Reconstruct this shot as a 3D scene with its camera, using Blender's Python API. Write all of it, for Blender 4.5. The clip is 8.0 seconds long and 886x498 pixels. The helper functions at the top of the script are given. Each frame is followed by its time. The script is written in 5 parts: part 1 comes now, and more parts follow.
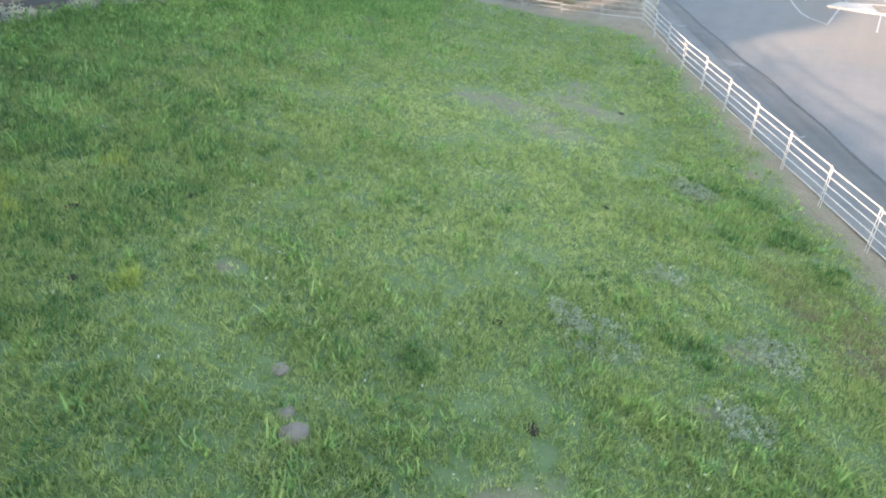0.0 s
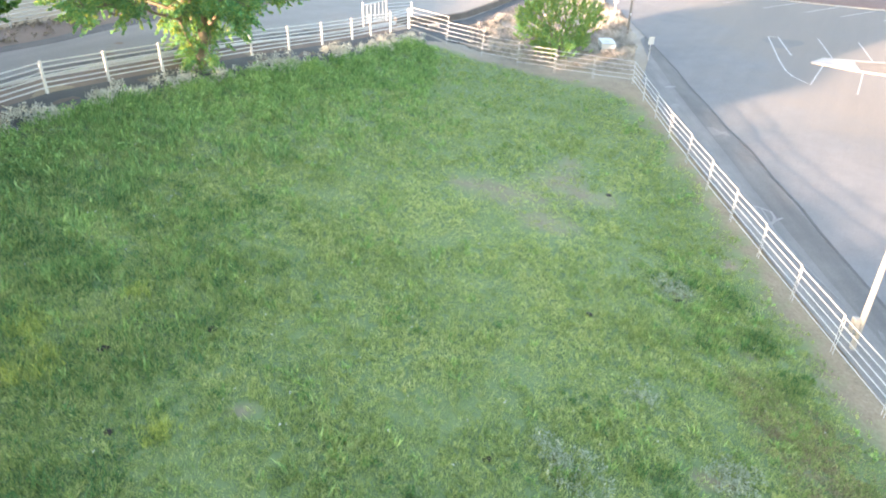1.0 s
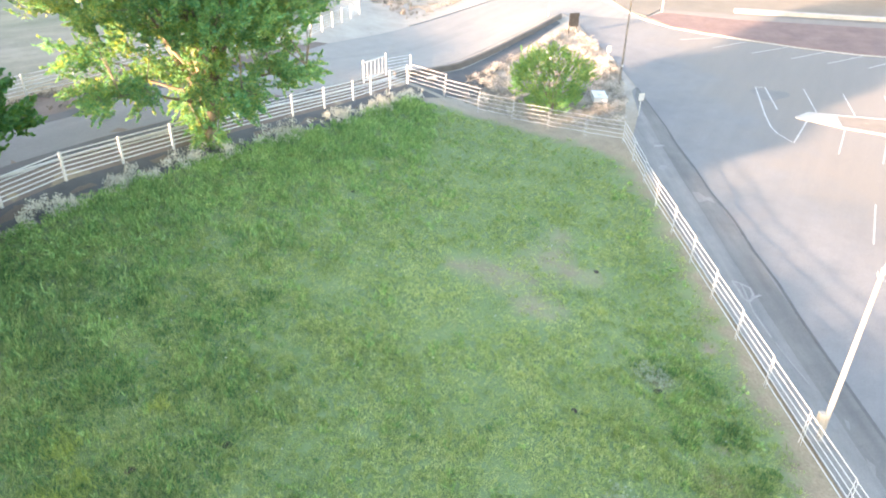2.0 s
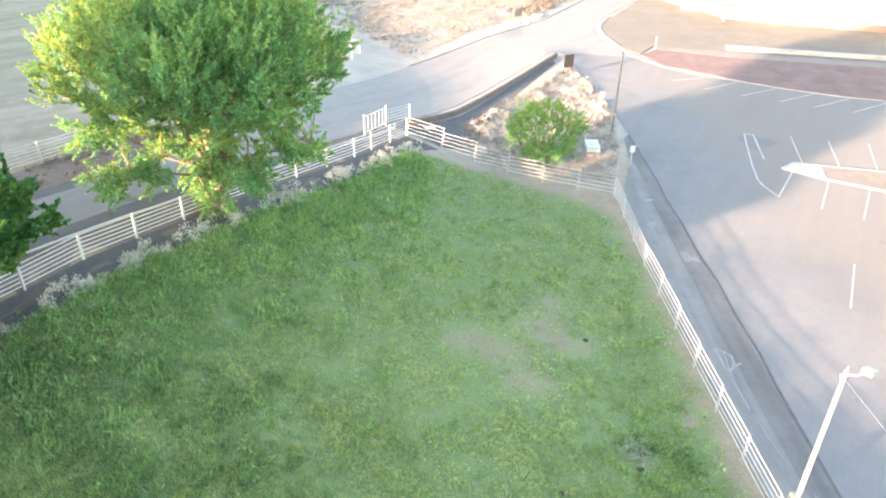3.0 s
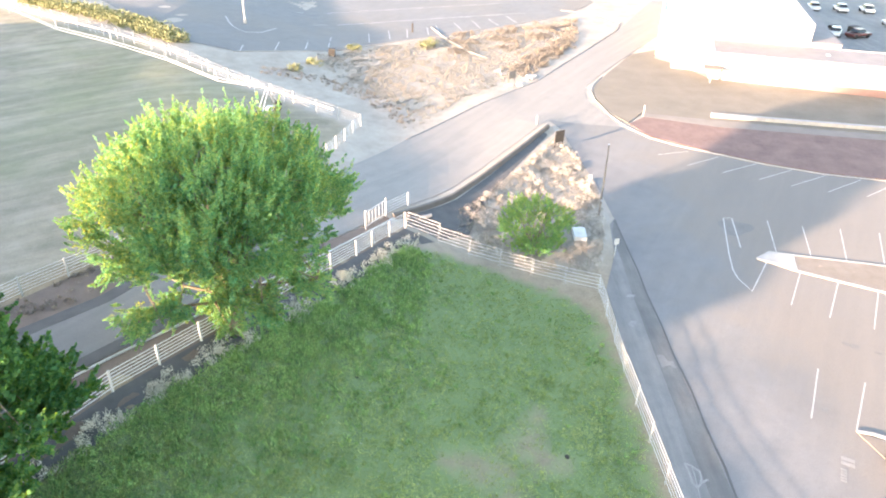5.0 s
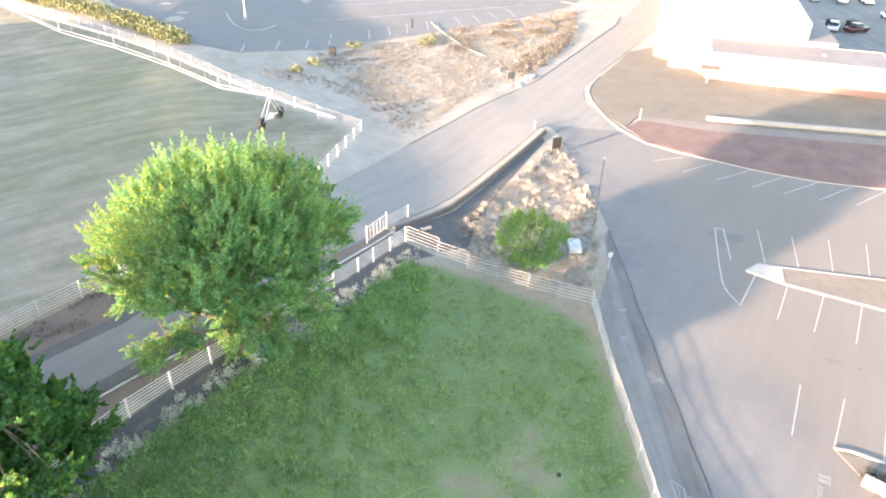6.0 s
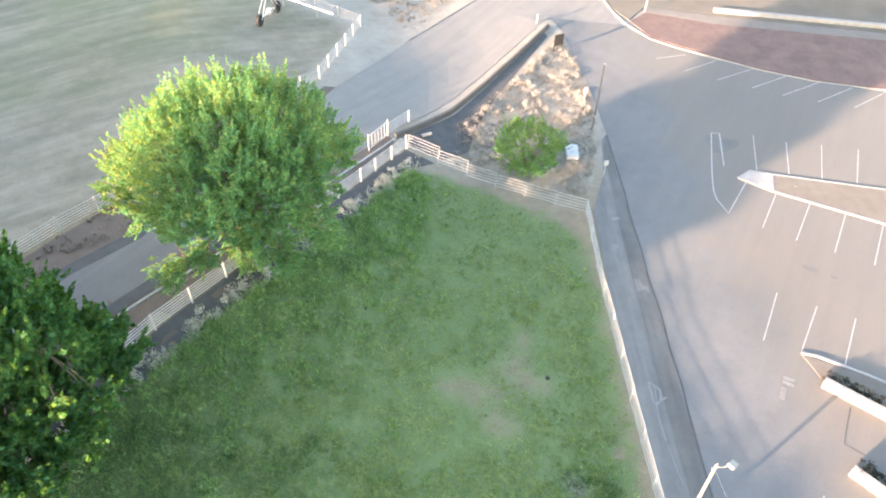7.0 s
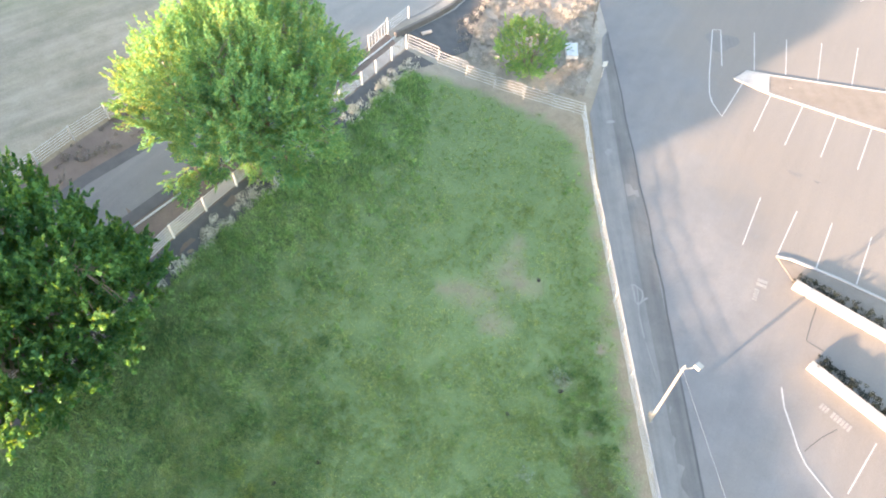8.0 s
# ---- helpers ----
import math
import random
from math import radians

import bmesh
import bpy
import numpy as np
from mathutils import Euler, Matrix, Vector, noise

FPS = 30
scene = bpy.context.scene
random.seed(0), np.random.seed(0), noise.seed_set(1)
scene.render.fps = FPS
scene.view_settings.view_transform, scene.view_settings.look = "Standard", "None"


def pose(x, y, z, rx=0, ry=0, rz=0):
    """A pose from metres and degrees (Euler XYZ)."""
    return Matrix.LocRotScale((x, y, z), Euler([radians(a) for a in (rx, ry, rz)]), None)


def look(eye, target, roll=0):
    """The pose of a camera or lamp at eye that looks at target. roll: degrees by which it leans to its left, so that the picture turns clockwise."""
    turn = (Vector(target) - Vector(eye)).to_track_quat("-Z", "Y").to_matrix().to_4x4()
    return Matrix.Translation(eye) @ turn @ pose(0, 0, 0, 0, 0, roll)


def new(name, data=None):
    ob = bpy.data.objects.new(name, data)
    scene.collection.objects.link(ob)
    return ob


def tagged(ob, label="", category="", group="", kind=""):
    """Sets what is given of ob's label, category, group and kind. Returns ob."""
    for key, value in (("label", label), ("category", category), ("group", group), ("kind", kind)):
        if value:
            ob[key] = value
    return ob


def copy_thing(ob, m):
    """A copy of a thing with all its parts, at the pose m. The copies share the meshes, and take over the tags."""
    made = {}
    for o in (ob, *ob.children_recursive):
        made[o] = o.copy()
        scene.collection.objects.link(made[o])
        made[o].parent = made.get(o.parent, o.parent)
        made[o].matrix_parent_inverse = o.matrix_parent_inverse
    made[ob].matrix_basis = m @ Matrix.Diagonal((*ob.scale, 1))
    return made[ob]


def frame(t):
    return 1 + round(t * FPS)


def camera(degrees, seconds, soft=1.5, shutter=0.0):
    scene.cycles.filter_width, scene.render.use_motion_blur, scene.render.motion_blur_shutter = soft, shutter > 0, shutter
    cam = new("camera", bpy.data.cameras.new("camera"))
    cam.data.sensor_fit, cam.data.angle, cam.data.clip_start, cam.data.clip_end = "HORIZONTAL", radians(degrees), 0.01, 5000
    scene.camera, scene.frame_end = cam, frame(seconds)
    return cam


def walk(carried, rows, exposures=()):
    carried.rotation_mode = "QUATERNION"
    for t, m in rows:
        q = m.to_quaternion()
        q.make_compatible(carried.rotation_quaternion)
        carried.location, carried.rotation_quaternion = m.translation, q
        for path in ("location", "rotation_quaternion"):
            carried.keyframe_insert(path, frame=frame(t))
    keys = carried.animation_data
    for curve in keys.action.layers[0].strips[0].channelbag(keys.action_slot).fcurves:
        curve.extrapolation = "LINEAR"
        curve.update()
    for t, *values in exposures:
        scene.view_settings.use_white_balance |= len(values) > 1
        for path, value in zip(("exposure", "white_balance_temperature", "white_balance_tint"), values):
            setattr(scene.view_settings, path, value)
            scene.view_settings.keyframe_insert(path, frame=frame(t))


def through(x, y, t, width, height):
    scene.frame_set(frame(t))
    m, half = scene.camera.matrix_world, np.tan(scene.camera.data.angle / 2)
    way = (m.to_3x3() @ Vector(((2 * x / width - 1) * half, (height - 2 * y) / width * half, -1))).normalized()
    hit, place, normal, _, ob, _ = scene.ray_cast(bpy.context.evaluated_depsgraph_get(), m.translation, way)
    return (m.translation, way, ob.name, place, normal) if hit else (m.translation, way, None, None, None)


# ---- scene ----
cam = camera(64.6, 8.0, soft=1.98)
METRES, EYE, TILT, LEAN, TURN = 32.0, 9.5, -29.5, -1.0, 0.0
ROWS = [
    (0.0, 0.0, 0.0, 0.0, -0.0, 0.0, 0.0),
    (0.5, 0.0007, -0.0266, 0.0526, -0.05, 0.07, -0.03),
    (1.0, 0.0026, -0.0545, 0.1075, -0.1, 0.1, -0.05),
    (1.5, 0.0041, -0.0831, 0.1639, -0.16, 0.13, -0.1),
    (3.0, 0.0087, -0.1716, 0.3352, -0.26, 0.14, -0.17),
    (3.5, 0.0104, -0.2005, 0.3912, -0.27, 0.16, -0.17),
    (4.0, 0.012, -0.2291, 0.4476, -0.29, 0.15, -0.19),
    (4.5, 0.0132, -0.2586, 0.5045, -0.33, 0.12, -0.21),
    (5.0, 0.0144, -0.287, 0.5608, -0.36, 0.11, -0.22),
    (6.5, 0.0181, -0.3735, 0.7207, -0.29, -6.16, -0.24),
    (7.0, 0.0202, -0.4022, 0.7771, -0.2, -12.68, -0.27),
    (7.5, 0.0207, -0.4294, 0.8334, -0.17, -18.45, -0.38),
    (8.0, 0.0225, -0.457, 0.889, -0.1, -23.51, -0.41),
]
EXPOSURES = [(0.0, 2.99, 7300, 17), (1.5, 3.50, 7600, 19), (4.0, 3.46, 7600, 18), (5.0, 3.36, 7400, 19), (6.5, 3.20, 7400, 18), (7.1, 3.18, 7500, 18), (8.0, 3.36, 7600, 18)]
walk(cam, [(t, pose(0, 0, EYE, TILT, LEAN, TURN) @ pose(METRES * x, METRES * y, METRES * z, 90 + pitch, roll, yaw)) for t, x, y, z, yaw, pitch, roll in ROWS], EXPOSURES)

# ---------------------------------------------------------------- light
SUN_EL, SUN_TO = 8.0, (-0.804, -0.595)
world = bpy.data.worlds.new("sky")
scene.world = world
world.use_nodes = True
wn = world.node_tree
sky = wn.nodes.new("ShaderNodeTexSky")
sky.sky_type, sky.sun_disc = "NISHITA", False
sky.sun_elevation = radians(SUN_EL)
sky.sun_rotation = math.atan2(SUN_TO[0], SUN_TO[1])
sky.dust_density, sky.ozone_density = 1.0, 1.5
wn.links.new(sky.outputs["Color"], wn.nodes["Background"].inputs["Color"])
wn.nodes["Background"].inputs["Strength"].default_value = 0.15
sun_data = bpy.data.lights.new("sun", "SUN")
sun_data.energy, sun_data.angle, sun_data.color = 3.2, radians(1.2), (1.0, 0.77, 0.59)
sun_ob = new("sun", sun_data)
to_sun = Vector((SUN_TO[0], SUN_TO[1], math.tan(radians(SUN_EL))))
sun_ob.matrix_world = look((-60, -40, 40), Vector((-60, -40, 40)) - to_sun)


# ---------------------------------------------------------------- materials
def material(name, rough=0.8, metal=0.0):
    m = bpy.data.materials.new(name)
    m.use_nodes = True
    b = m.node_tree.nodes["Principled BSDF"]
    b.inputs["Roughness"].default_value, b.inputs["Metallic"].default_value = rough, metal
    return m, m.node_tree, b


def node(nt, kind, **values):
    n = nt.nodes.new(kind)
    for key, value in values.items():
        n.inputs[key].default_value = value
    return n


def place(nt):
    return nt.nodes.new("ShaderNodeNewGeometry").outputs["Position"]


def noise_of(nt, scale, detail=4.0, rough=0.6, at=None, stretch=None):
    n = node(nt, "ShaderNodeTexNoise", Scale=scale, Detail=detail, Roughness=rough)
    at = at or place(nt)
    if stretch:
        mp = node(nt, "ShaderNodeMapping", Scale=stretch)
        nt.links.new(at, mp.inputs["Vector"])
        at = mp.outputs["Vector"]
    nt.links.new(at, n.inputs["Vector"])
    return n.outputs["Fac"]


def ramp(nt, fac, *stops):
    r = nt.nodes.new("ShaderNodeValToRGB")
    el = r.color_ramp.elements
    while len(el) < len(stops):
        el.new(0.5)
    for e, (pos, col) in zip(el, stops):
        e.position, e.color = pos, (*col, 1) if len(col) == 3 else col
    nt.links.new(fac, r.inputs["Fac"])
    return r.outputs["Color"]


def mix(nt, fac, a, b, how="MIX"):
    n = nt.nodes.new("ShaderNodeMix")
    n.data_type, n.blend_type = "RGBA", how
    for value, socket in ((fac, n.inputs["Factor"]), (a, n.inputs["A"]), (b, n.inputs["B"])):
        if isinstance(value, (int, float)):
            socket.default_value = value
        elif isinstance(value, tuple):
            socket.default_value = (*value, 1)
        else:
            nt.links.new(value, socket)
    return n.outputs["Result"]


def bump(nt, bsdf, height, strength, dist):
    b = node(nt, "ShaderNodeBump", Strength=strength, Distance=dist)
    nt.links.new(height, b.inputs["Height"])
    nt.links.new(b.outputs["Normal"], bsdf.inputs["Normal"])


def plain(name, dark, light, scale=3.0, rough=0.7, metal=0.0, relief=0.3, dist=0.01, fine=14.0):
    """Colour that drifts between two tones at two scales, with a fine relief."""
    m, nt, b = material(name, rough, metal)
    big, small = noise_of(nt, scale), noise_of(nt, scale * fine, 3.0)
    tone = mix(nt, 0.35, big, small)
    nt.links.new(ramp(nt, tone, (0.3, dark), (0.7, light)), b.inputs["Base Color"])
    bump(nt, b, small, relief, dist)
    return m


def asphalt(name, dark, light, patch, dust_or_sun=None, north=None, run=90.0, streaks=0.3, sand=None):
    m, nt, b = material(name, 0.9)
    big, mid, fine = noise_of(nt, 0.09, 5.0), noise_of(nt, 0.7, 6.0), noise_of(nt, 22.0, 2.0)
    base = ramp(nt, mix(nt, 0.5, big, mid), (0.33, dark), (0.66, light))
    stain = ramp(nt, noise_of(nt, 0.28, 7.0, 0.7), (0.60, (0, 0, 0)), (0.74, (1, 1, 1)))
    base = mix(nt, mix(nt, 0.5, (0, 0, 0), stain), base, patch)
    if north:
        # paler past the gate: dust, and sunlight painted into the colour
        sep = nt.nodes.new("ShaderNodeSeparateXYZ")
        nt.links.new(place(nt), sep.inputs["Vector"])
        far = node(nt, "ShaderNodeMapRange")
        far.inputs["From Min"].default_value, far.inputs["From Max"].default_value = north
        nt.links.new(sep.outputs["Y"], far.inputs["Value"])
        base = mix(nt, far.outputs["Result"], base, mix(nt, mid, dust_or_sun, tuple(c * 0.8 for c in dust_or_sun)))
    elif dust_or_sun:
        base = mix(nt, ramp(nt, noise_of(nt, 0.055, 6.0, 0.65), (0.46, (0, 0, 0)), (0.66, (0.75, 0.75, 0.75))), base, dust_or_sun)
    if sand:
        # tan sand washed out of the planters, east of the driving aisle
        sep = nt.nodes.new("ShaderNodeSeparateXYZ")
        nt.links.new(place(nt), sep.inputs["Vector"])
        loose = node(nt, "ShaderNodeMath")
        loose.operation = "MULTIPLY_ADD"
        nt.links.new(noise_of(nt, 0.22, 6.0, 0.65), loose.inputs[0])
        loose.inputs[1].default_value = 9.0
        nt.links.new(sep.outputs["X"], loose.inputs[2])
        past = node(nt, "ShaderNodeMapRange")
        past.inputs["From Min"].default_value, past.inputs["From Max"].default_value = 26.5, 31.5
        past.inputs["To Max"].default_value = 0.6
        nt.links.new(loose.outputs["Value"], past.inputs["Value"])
        # the rest is tinted bluer, painting in the cool tone of shade
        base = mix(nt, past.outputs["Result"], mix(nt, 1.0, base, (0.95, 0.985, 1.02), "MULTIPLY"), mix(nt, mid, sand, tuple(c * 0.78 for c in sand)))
    # wear drawn out along the way the wheels go
    turn = node(nt, "ShaderNodeMapping", Rotation=(0, 0, -radians(run)))
    nt.links.new(place(nt), turn.inputs["Vector"])
    drawn = noise_of(nt, 1.0, 5.0, 0.65, turn.outputs["Vector"], (0.06, 1.0, 1.0))
    base = mix(nt, streaks, base, mix(nt, 1.0, base, ramp(nt, drawn, (0.35, (0.66, 0.67, 0.69)), (0.65, (1.42, 1.38, 1.32))), "MULTIPLY"))
    grit = ramp(nt, fine, (0.3, (0.82, 0.82, 0.82)), (0.7, (1.12, 1.12, 1.12)))
    nt.links.new(mix(nt, 1.0, base, grit, "MULTIPLY"), b.inputs["Base Color"])
    bump(nt, b, fine, 0.35, 0.006)
    return m


def leafy(name, tones, through=0.35, rough=0.6, patch=0.25, glow=(1.6, 1.35, 0.75)):
    """Foliage: a tone for each leaf and each patch, with light passing through."""
    m, nt, b = material(name, rough)
    rnd = nt.nodes.new("ShaderNodeNewGeometry").outputs["Random Per Island"]
    fac = mix(nt, 0.55, rnd, noise_of(nt, patch, 3.0))
    col = ramp(nt, fac, *[(0.2 + 0.6 * i / (len(tones) - 1), c) for i, c in enumerate(tones)])
    nt.links.new(col, b.inputs["Base Color"])
    b.inputs["Specular IOR Level"].default_value = 0.25
    tr = nt.nodes.new("ShaderNodeBsdfTranslucent")
    nt.links.new(mix(nt, 1.0, col, glow, "MULTIPLY"), tr.inputs["Color"])
    ms = node(nt, "ShaderNodeMixShader", Fac=through)
    nt.links.new(b.outputs["BSDF"], ms.inputs[1])
    nt.links.new(tr.outputs["BSDF"], ms.inputs[2])
    nt.links.new(ms.outputs["Shader"], nt.nodes["Material Output"].inputs["Surface"])
    return m


def ground_material():
    """Soil, thin turf, dry weeds and pale field, laid by the zones of the sheet."""
    m, nt, b = material("ground", 0.95)
    zone = nt.nodes.new("ShaderNodeVertexColor")
    zone.layer_name = "zone"
    sep = nt.nodes.new("ShaderNodeSeparateColor")
    nt.links.new(zone.outputs["Color"], sep.inputs["Color"])
    big, mid, fine = noise_of(nt, 0.12, 5.0), noise_of(nt, 0.9, 6.0, 0.65), noise_of(nt, 9.0, 4.0)
    both = mix(nt, 0.5, mid, fine)
    soil = ramp(nt, both, (0.32, (0.165, 0.13, 0.088)), (0.5, (0.245, 0.195, 0.132)), (0.68, (0.32, 0.262, 0.185)))
    # paler soil past the gate
    where = nt.nodes.new("ShaderNodeSeparateXYZ")
    nt.links.new(place(nt), where.inputs["Vector"])
    north = node(nt, "ShaderNodeMapRange")
    north.inputs["From Min"].default_value, north.inputs["From Max"].default_value = 45, 60
    nt.links.new(where.outputs["Y"], north.inputs["Value"])
    pale = ramp(nt, mix(nt, 0.5, noise_of(nt, 0.25, 6.0, 0.65), both), (0.34, (0.235, 0.205, 0.172)), (0.5, (0.33, 0.293, 0.25)), (0.64, (0.41, 0.37, 0.32)))
    soil = mix(nt, north.outputs["Result"], soil, pale)
    turf = ramp(nt, mix(nt, 0.75, big, both), (0.3, (0.09, 0.14, 0.055)), (0.5, (0.135, 0.19, 0.078)), (0.7, (0.18, 0.23, 0.10)))
    dry = ramp(nt, mix(nt, 0.6, noise_of(nt, 0.22, 5.0), both), (0.34, (0.22, 0.192, 0.16)), (0.5, (0.31, 0.272, 0.226)), (0.64, (0.40, 0.357, 0.30)))
    # wheel tracks that circle the pivot
    rings = node(nt, "ShaderNodeTexWave", Scale=0.11, Distortion=9.0, Detail=4.0)
    rings.wave_type, rings.rings_direction = "RINGS", "Z"
    shift = node(nt, "ShaderNodeMapping", Location=(120, -150, 0))
    nt.links.new(place(nt), shift.inputs["Vector"])
    nt.links.new(shift.outputs["Vector"], rings.inputs["Vector"])
    worn = mix(nt, 0.04, mix(nt, 0.55, big, both), rings.outputs["Fac"])
    field = ramp(nt, worn, (0.34, (0.155, 0.145, 0.10)), (0.5, (0.245, 0.217, 0.165)), (0.66, (0.33, 0.288, 0.235)))
    field = mix(nt, ramp(nt, noise_of(nt, 0.035, 4.0), (0.47, (0, 0, 0)), (0.66, (0.5, 0.5, 0.5))), field, (0.15, 0.18, 0.088))

    # drill rows
    turn = node(nt, "ShaderNodeMapping", Rotation=(0, 0, -0.6))
    nt.links.new(place(nt), turn.inputs["Vector"])
    rows = noise_of(nt, 1.0, 4.0, 0.6, turn.outputs["Vector"], (0.09, 0.8, 1.0))
    field = mix(nt, 0.38, field, mix(nt, 1.0, field, ramp(nt, rows, (0.36, (0.62, 0.64, 0.62)), (0.64, (1.3, 1.27, 1.24))), "MULTIPLY"))

    def mask(channel, soft, edge=0.12):
        add = node(nt, "ShaderNodeMath")
        add.operation = "MULTIPLY_ADD"
        nt.links.new(mid, add.inputs[0])
        add.inputs[1].default_value = soft
        nt.links.new(sep.outputs[channel], add.inputs[2])
        return ramp(nt, add.outputs["Value"], (0.5 + soft / 2 - edge, (0, 0, 0)), (0.5 + soft / 2 + edge, (1, 1, 1)))

    col = mix(nt, mask("Blue", 0.5), soil, field)
    col = mix(nt, mask("Green", 0.6), col, dry)
    col = mix(nt, mask("Red", 0.8, 0.36), col, turf)
    nt.links.new(col, b.inputs["Base Color"])
    bump(nt, b, both, 0.6, 0.06)
    return m


M_GROUND = ground_material()
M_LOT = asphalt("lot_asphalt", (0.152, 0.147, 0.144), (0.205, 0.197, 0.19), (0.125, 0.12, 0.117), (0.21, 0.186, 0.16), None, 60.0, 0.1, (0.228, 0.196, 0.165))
M_SHOULDER = asphalt("shoulder_asphalt", (0.14, 0.14, 0.137), (0.205, 0.202, 0.196), (0.12, 0.117, 0.114), (0.24, 0.222, 0.198), None, 91.0, 0.45)
M_BAND = asphalt("dark_band_asphalt", (0.115, 0.113, 0.109), (0.165, 0.16, 0.152), (0.10, 0.098, 0.095), None, None, 91.0, 0.45)
M_ROAD = asphalt("road_asphalt", (0.11, 0.112, 0.114), (0.165, 0.164, 0.162), (0.195, 0.18, 0.163), (0.262, 0.246, 0.228), (28, 52), 57.0, 0.2)
M_WHITE = plain("white_pipe_paint", (0.42, 0.418, 0.41), (0.56, 0.555, 0.54), 0.8, 0.45, 0.0, 0.1)
M_POST = plain("cream_lamp_paint", (0.27, 0.255, 0.225), (0.36, 0.342, 0.305), 1.2, 0.5, 0.0, 0.1)
M_LINE = plain("line_paint", (0.29, 0.283, 0.27), (0.47, 0.46, 0.44), 1.5, 0.8, 0.0, 0.2, 0.003)
M_KERB = plain("kerb_concrete", (0.27, 0.258, 0.242), (0.42, 0.402, 0.38), 1.2, 0.85)
M_CONCRETE = plain("concrete", (0.21, 0.192, 0.175), (0.33, 0.305, 0.28), 1.0, 0.9)
M_PATH = plain("dusty_footpath", (0.17, 0.148, 0.13), (0.235, 0.207, 0.184), 0.7, 0.9)
M_CAP = plain("weathered_wall_cap", (0.12, 0.104, 0.093), (0.19, 0.168, 0.15), 0.9, 0.9)
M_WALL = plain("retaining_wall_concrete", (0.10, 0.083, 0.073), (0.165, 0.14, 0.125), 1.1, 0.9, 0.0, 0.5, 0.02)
M_BARK = plain("bark", (0.16, 0.12, 0.08), (0.36, 0.28, 0.20), 2.0, 0.95, 0.0, 0.9, 0.05)
M_POLE = plain("weathered_wood", (0.13, 0.115, 0.10), (0.24, 0.215, 0.19), 2.0, 0.9)
M_DARK = plain("dark_board", (0.02, 0.018, 0.017), (0.05, 0.045, 0.04), 3.0, 0.7)
M_STEEL = plain("galvanised_steel", (0.45, 0.46, 0.47), (0.62, 0.63, 0.64), 2.0, 0.4, 0.7, 0.1)
M_RUBBER = plain("rubber", (0.012, 0.012, 0.012), (0.03, 0.03, 0.03), 6.0, 0.8)
M_MULCH = plain("red_mulch", (0.125, 0.08, 0.072), (0.225, 0.15, 0.132), 0.5, 0.95, 0.0, 0.8, 0.05, 9.0)
M_LAWN = plain("dry_lawn", (0.135, 0.119, 0.095), (0.195, 0.172, 0.142), 0.35, 0.95, 0.0, 0.6, 0.04, 20.0)
M_ISLAND = plain("island_gravel", (0.16, 0.132, 0.108), (0.23, 0.196, 0.165), 0.9, 0.95, 0.0, 0.6, 0.03)
M_RENDER = plain("white_render", (0.44, 0.43, 0.41), (0.54, 0.53, 0.51), 0.4, 0.85)
M_ROOF = plain("flat_roof_felt", (0.19, 0.172, 0.168), (0.25, 0.228, 0.22), 0.5, 0.9)
M_ROOF_WHITE = plain("white_roof_sheet", (0.46, 0.46, 0.46), (0.58, 0.58, 0.58), 0.3, 0.6)
M_PINK = plain("pink_base_course", (0.22, 0.135, 0.12), (0.31, 0.20, 0.18), 0.6, 0.85)
M_STONE = plain("field_stone", (0.17, 0.135, 0.11), (0.28, 0.235, 0.20), 4.0, 0.9, 0.0, 0.6, 0.03)
M_VERGE = plain("verge_dirt", (0.115, 0.087, 0.072), (0.19, 0.145, 0.12), 0.6, 0.95, 0.0, 0.6, 0.04)
M_SPLASH_SUN = plain("splash_and_sun", (0.18, 0.178, 0.174), (0.28, 0.274, 0.262), 1.2, 0.9)
M_WORN = asphalt("worn_asphalt", (0.14, 0.133, 0.128), (0.18, 0.17, 0.16), (0.12, 0.115, 0.11))
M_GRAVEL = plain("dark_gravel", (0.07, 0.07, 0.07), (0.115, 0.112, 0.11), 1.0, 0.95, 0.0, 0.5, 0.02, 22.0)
M_FADED = plain("faded_paint", (0.21, 0.2, 0.186), (0.29, 0.277, 0.26), 4.0, 0.85, 0.0, 0.2, 0.003)
# near-black leaves that stand in for shade behind the lot walls
M_SHADELEAF = leafy("shade_shrub_leaves", [(0.010, 0.013, 0.010), (0.018, 0.023, 0.015), (0.034, 0.038, 0.024)], 0.08, 0.7, 0.5)
M_BLOCKWALL = plain("whitewashed_block", (0.25, 0.238, 0.22), (0.40, 0.385, 0.36), 1.3, 0.9, 0.0, 0.5, 0.02)
M_DUNG = plain("dark_dung", (0.015, 0.013, 0.010), (0.05, 0.04, 0.03), 6.0, 0.9, 0.0, 0.8, 0.02)
M_GRASS = leafy("grass_blades", [(0.10, 0.172, 0.068), (0.21, 0.295, 0.12), (0.335, 0.405, 0.185), (0.45, 0.48, 0.255)], 0.42, 0.6, 0.7, (1.35, 1.3, 0.8))
M_GRAZED = leafy("grazed_grass_blades", [(0.24, 0.33, 0.14), (0.35, 0.435, 0.19), (0.44, 0.495, 0.25), (0.51, 0.525, 0.315)], 0.42, 0.7, 0.7, (1.3, 1.28, 0.8))
M_WEED = leafy("weed_leaves", [(0.055, 0.14, 0.06), (0.19, 0.355, 0.145), (0.40, 0.55, 0.24)], 0.35, 0.6, 0.5)
M_CLOVER = leafy("clover_leaves", [(0.04, 0.11, 0.045), (0.08, 0.19, 0.075), (0.16, 0.30, 0.12)], 0.3, 0.6, 0.5)
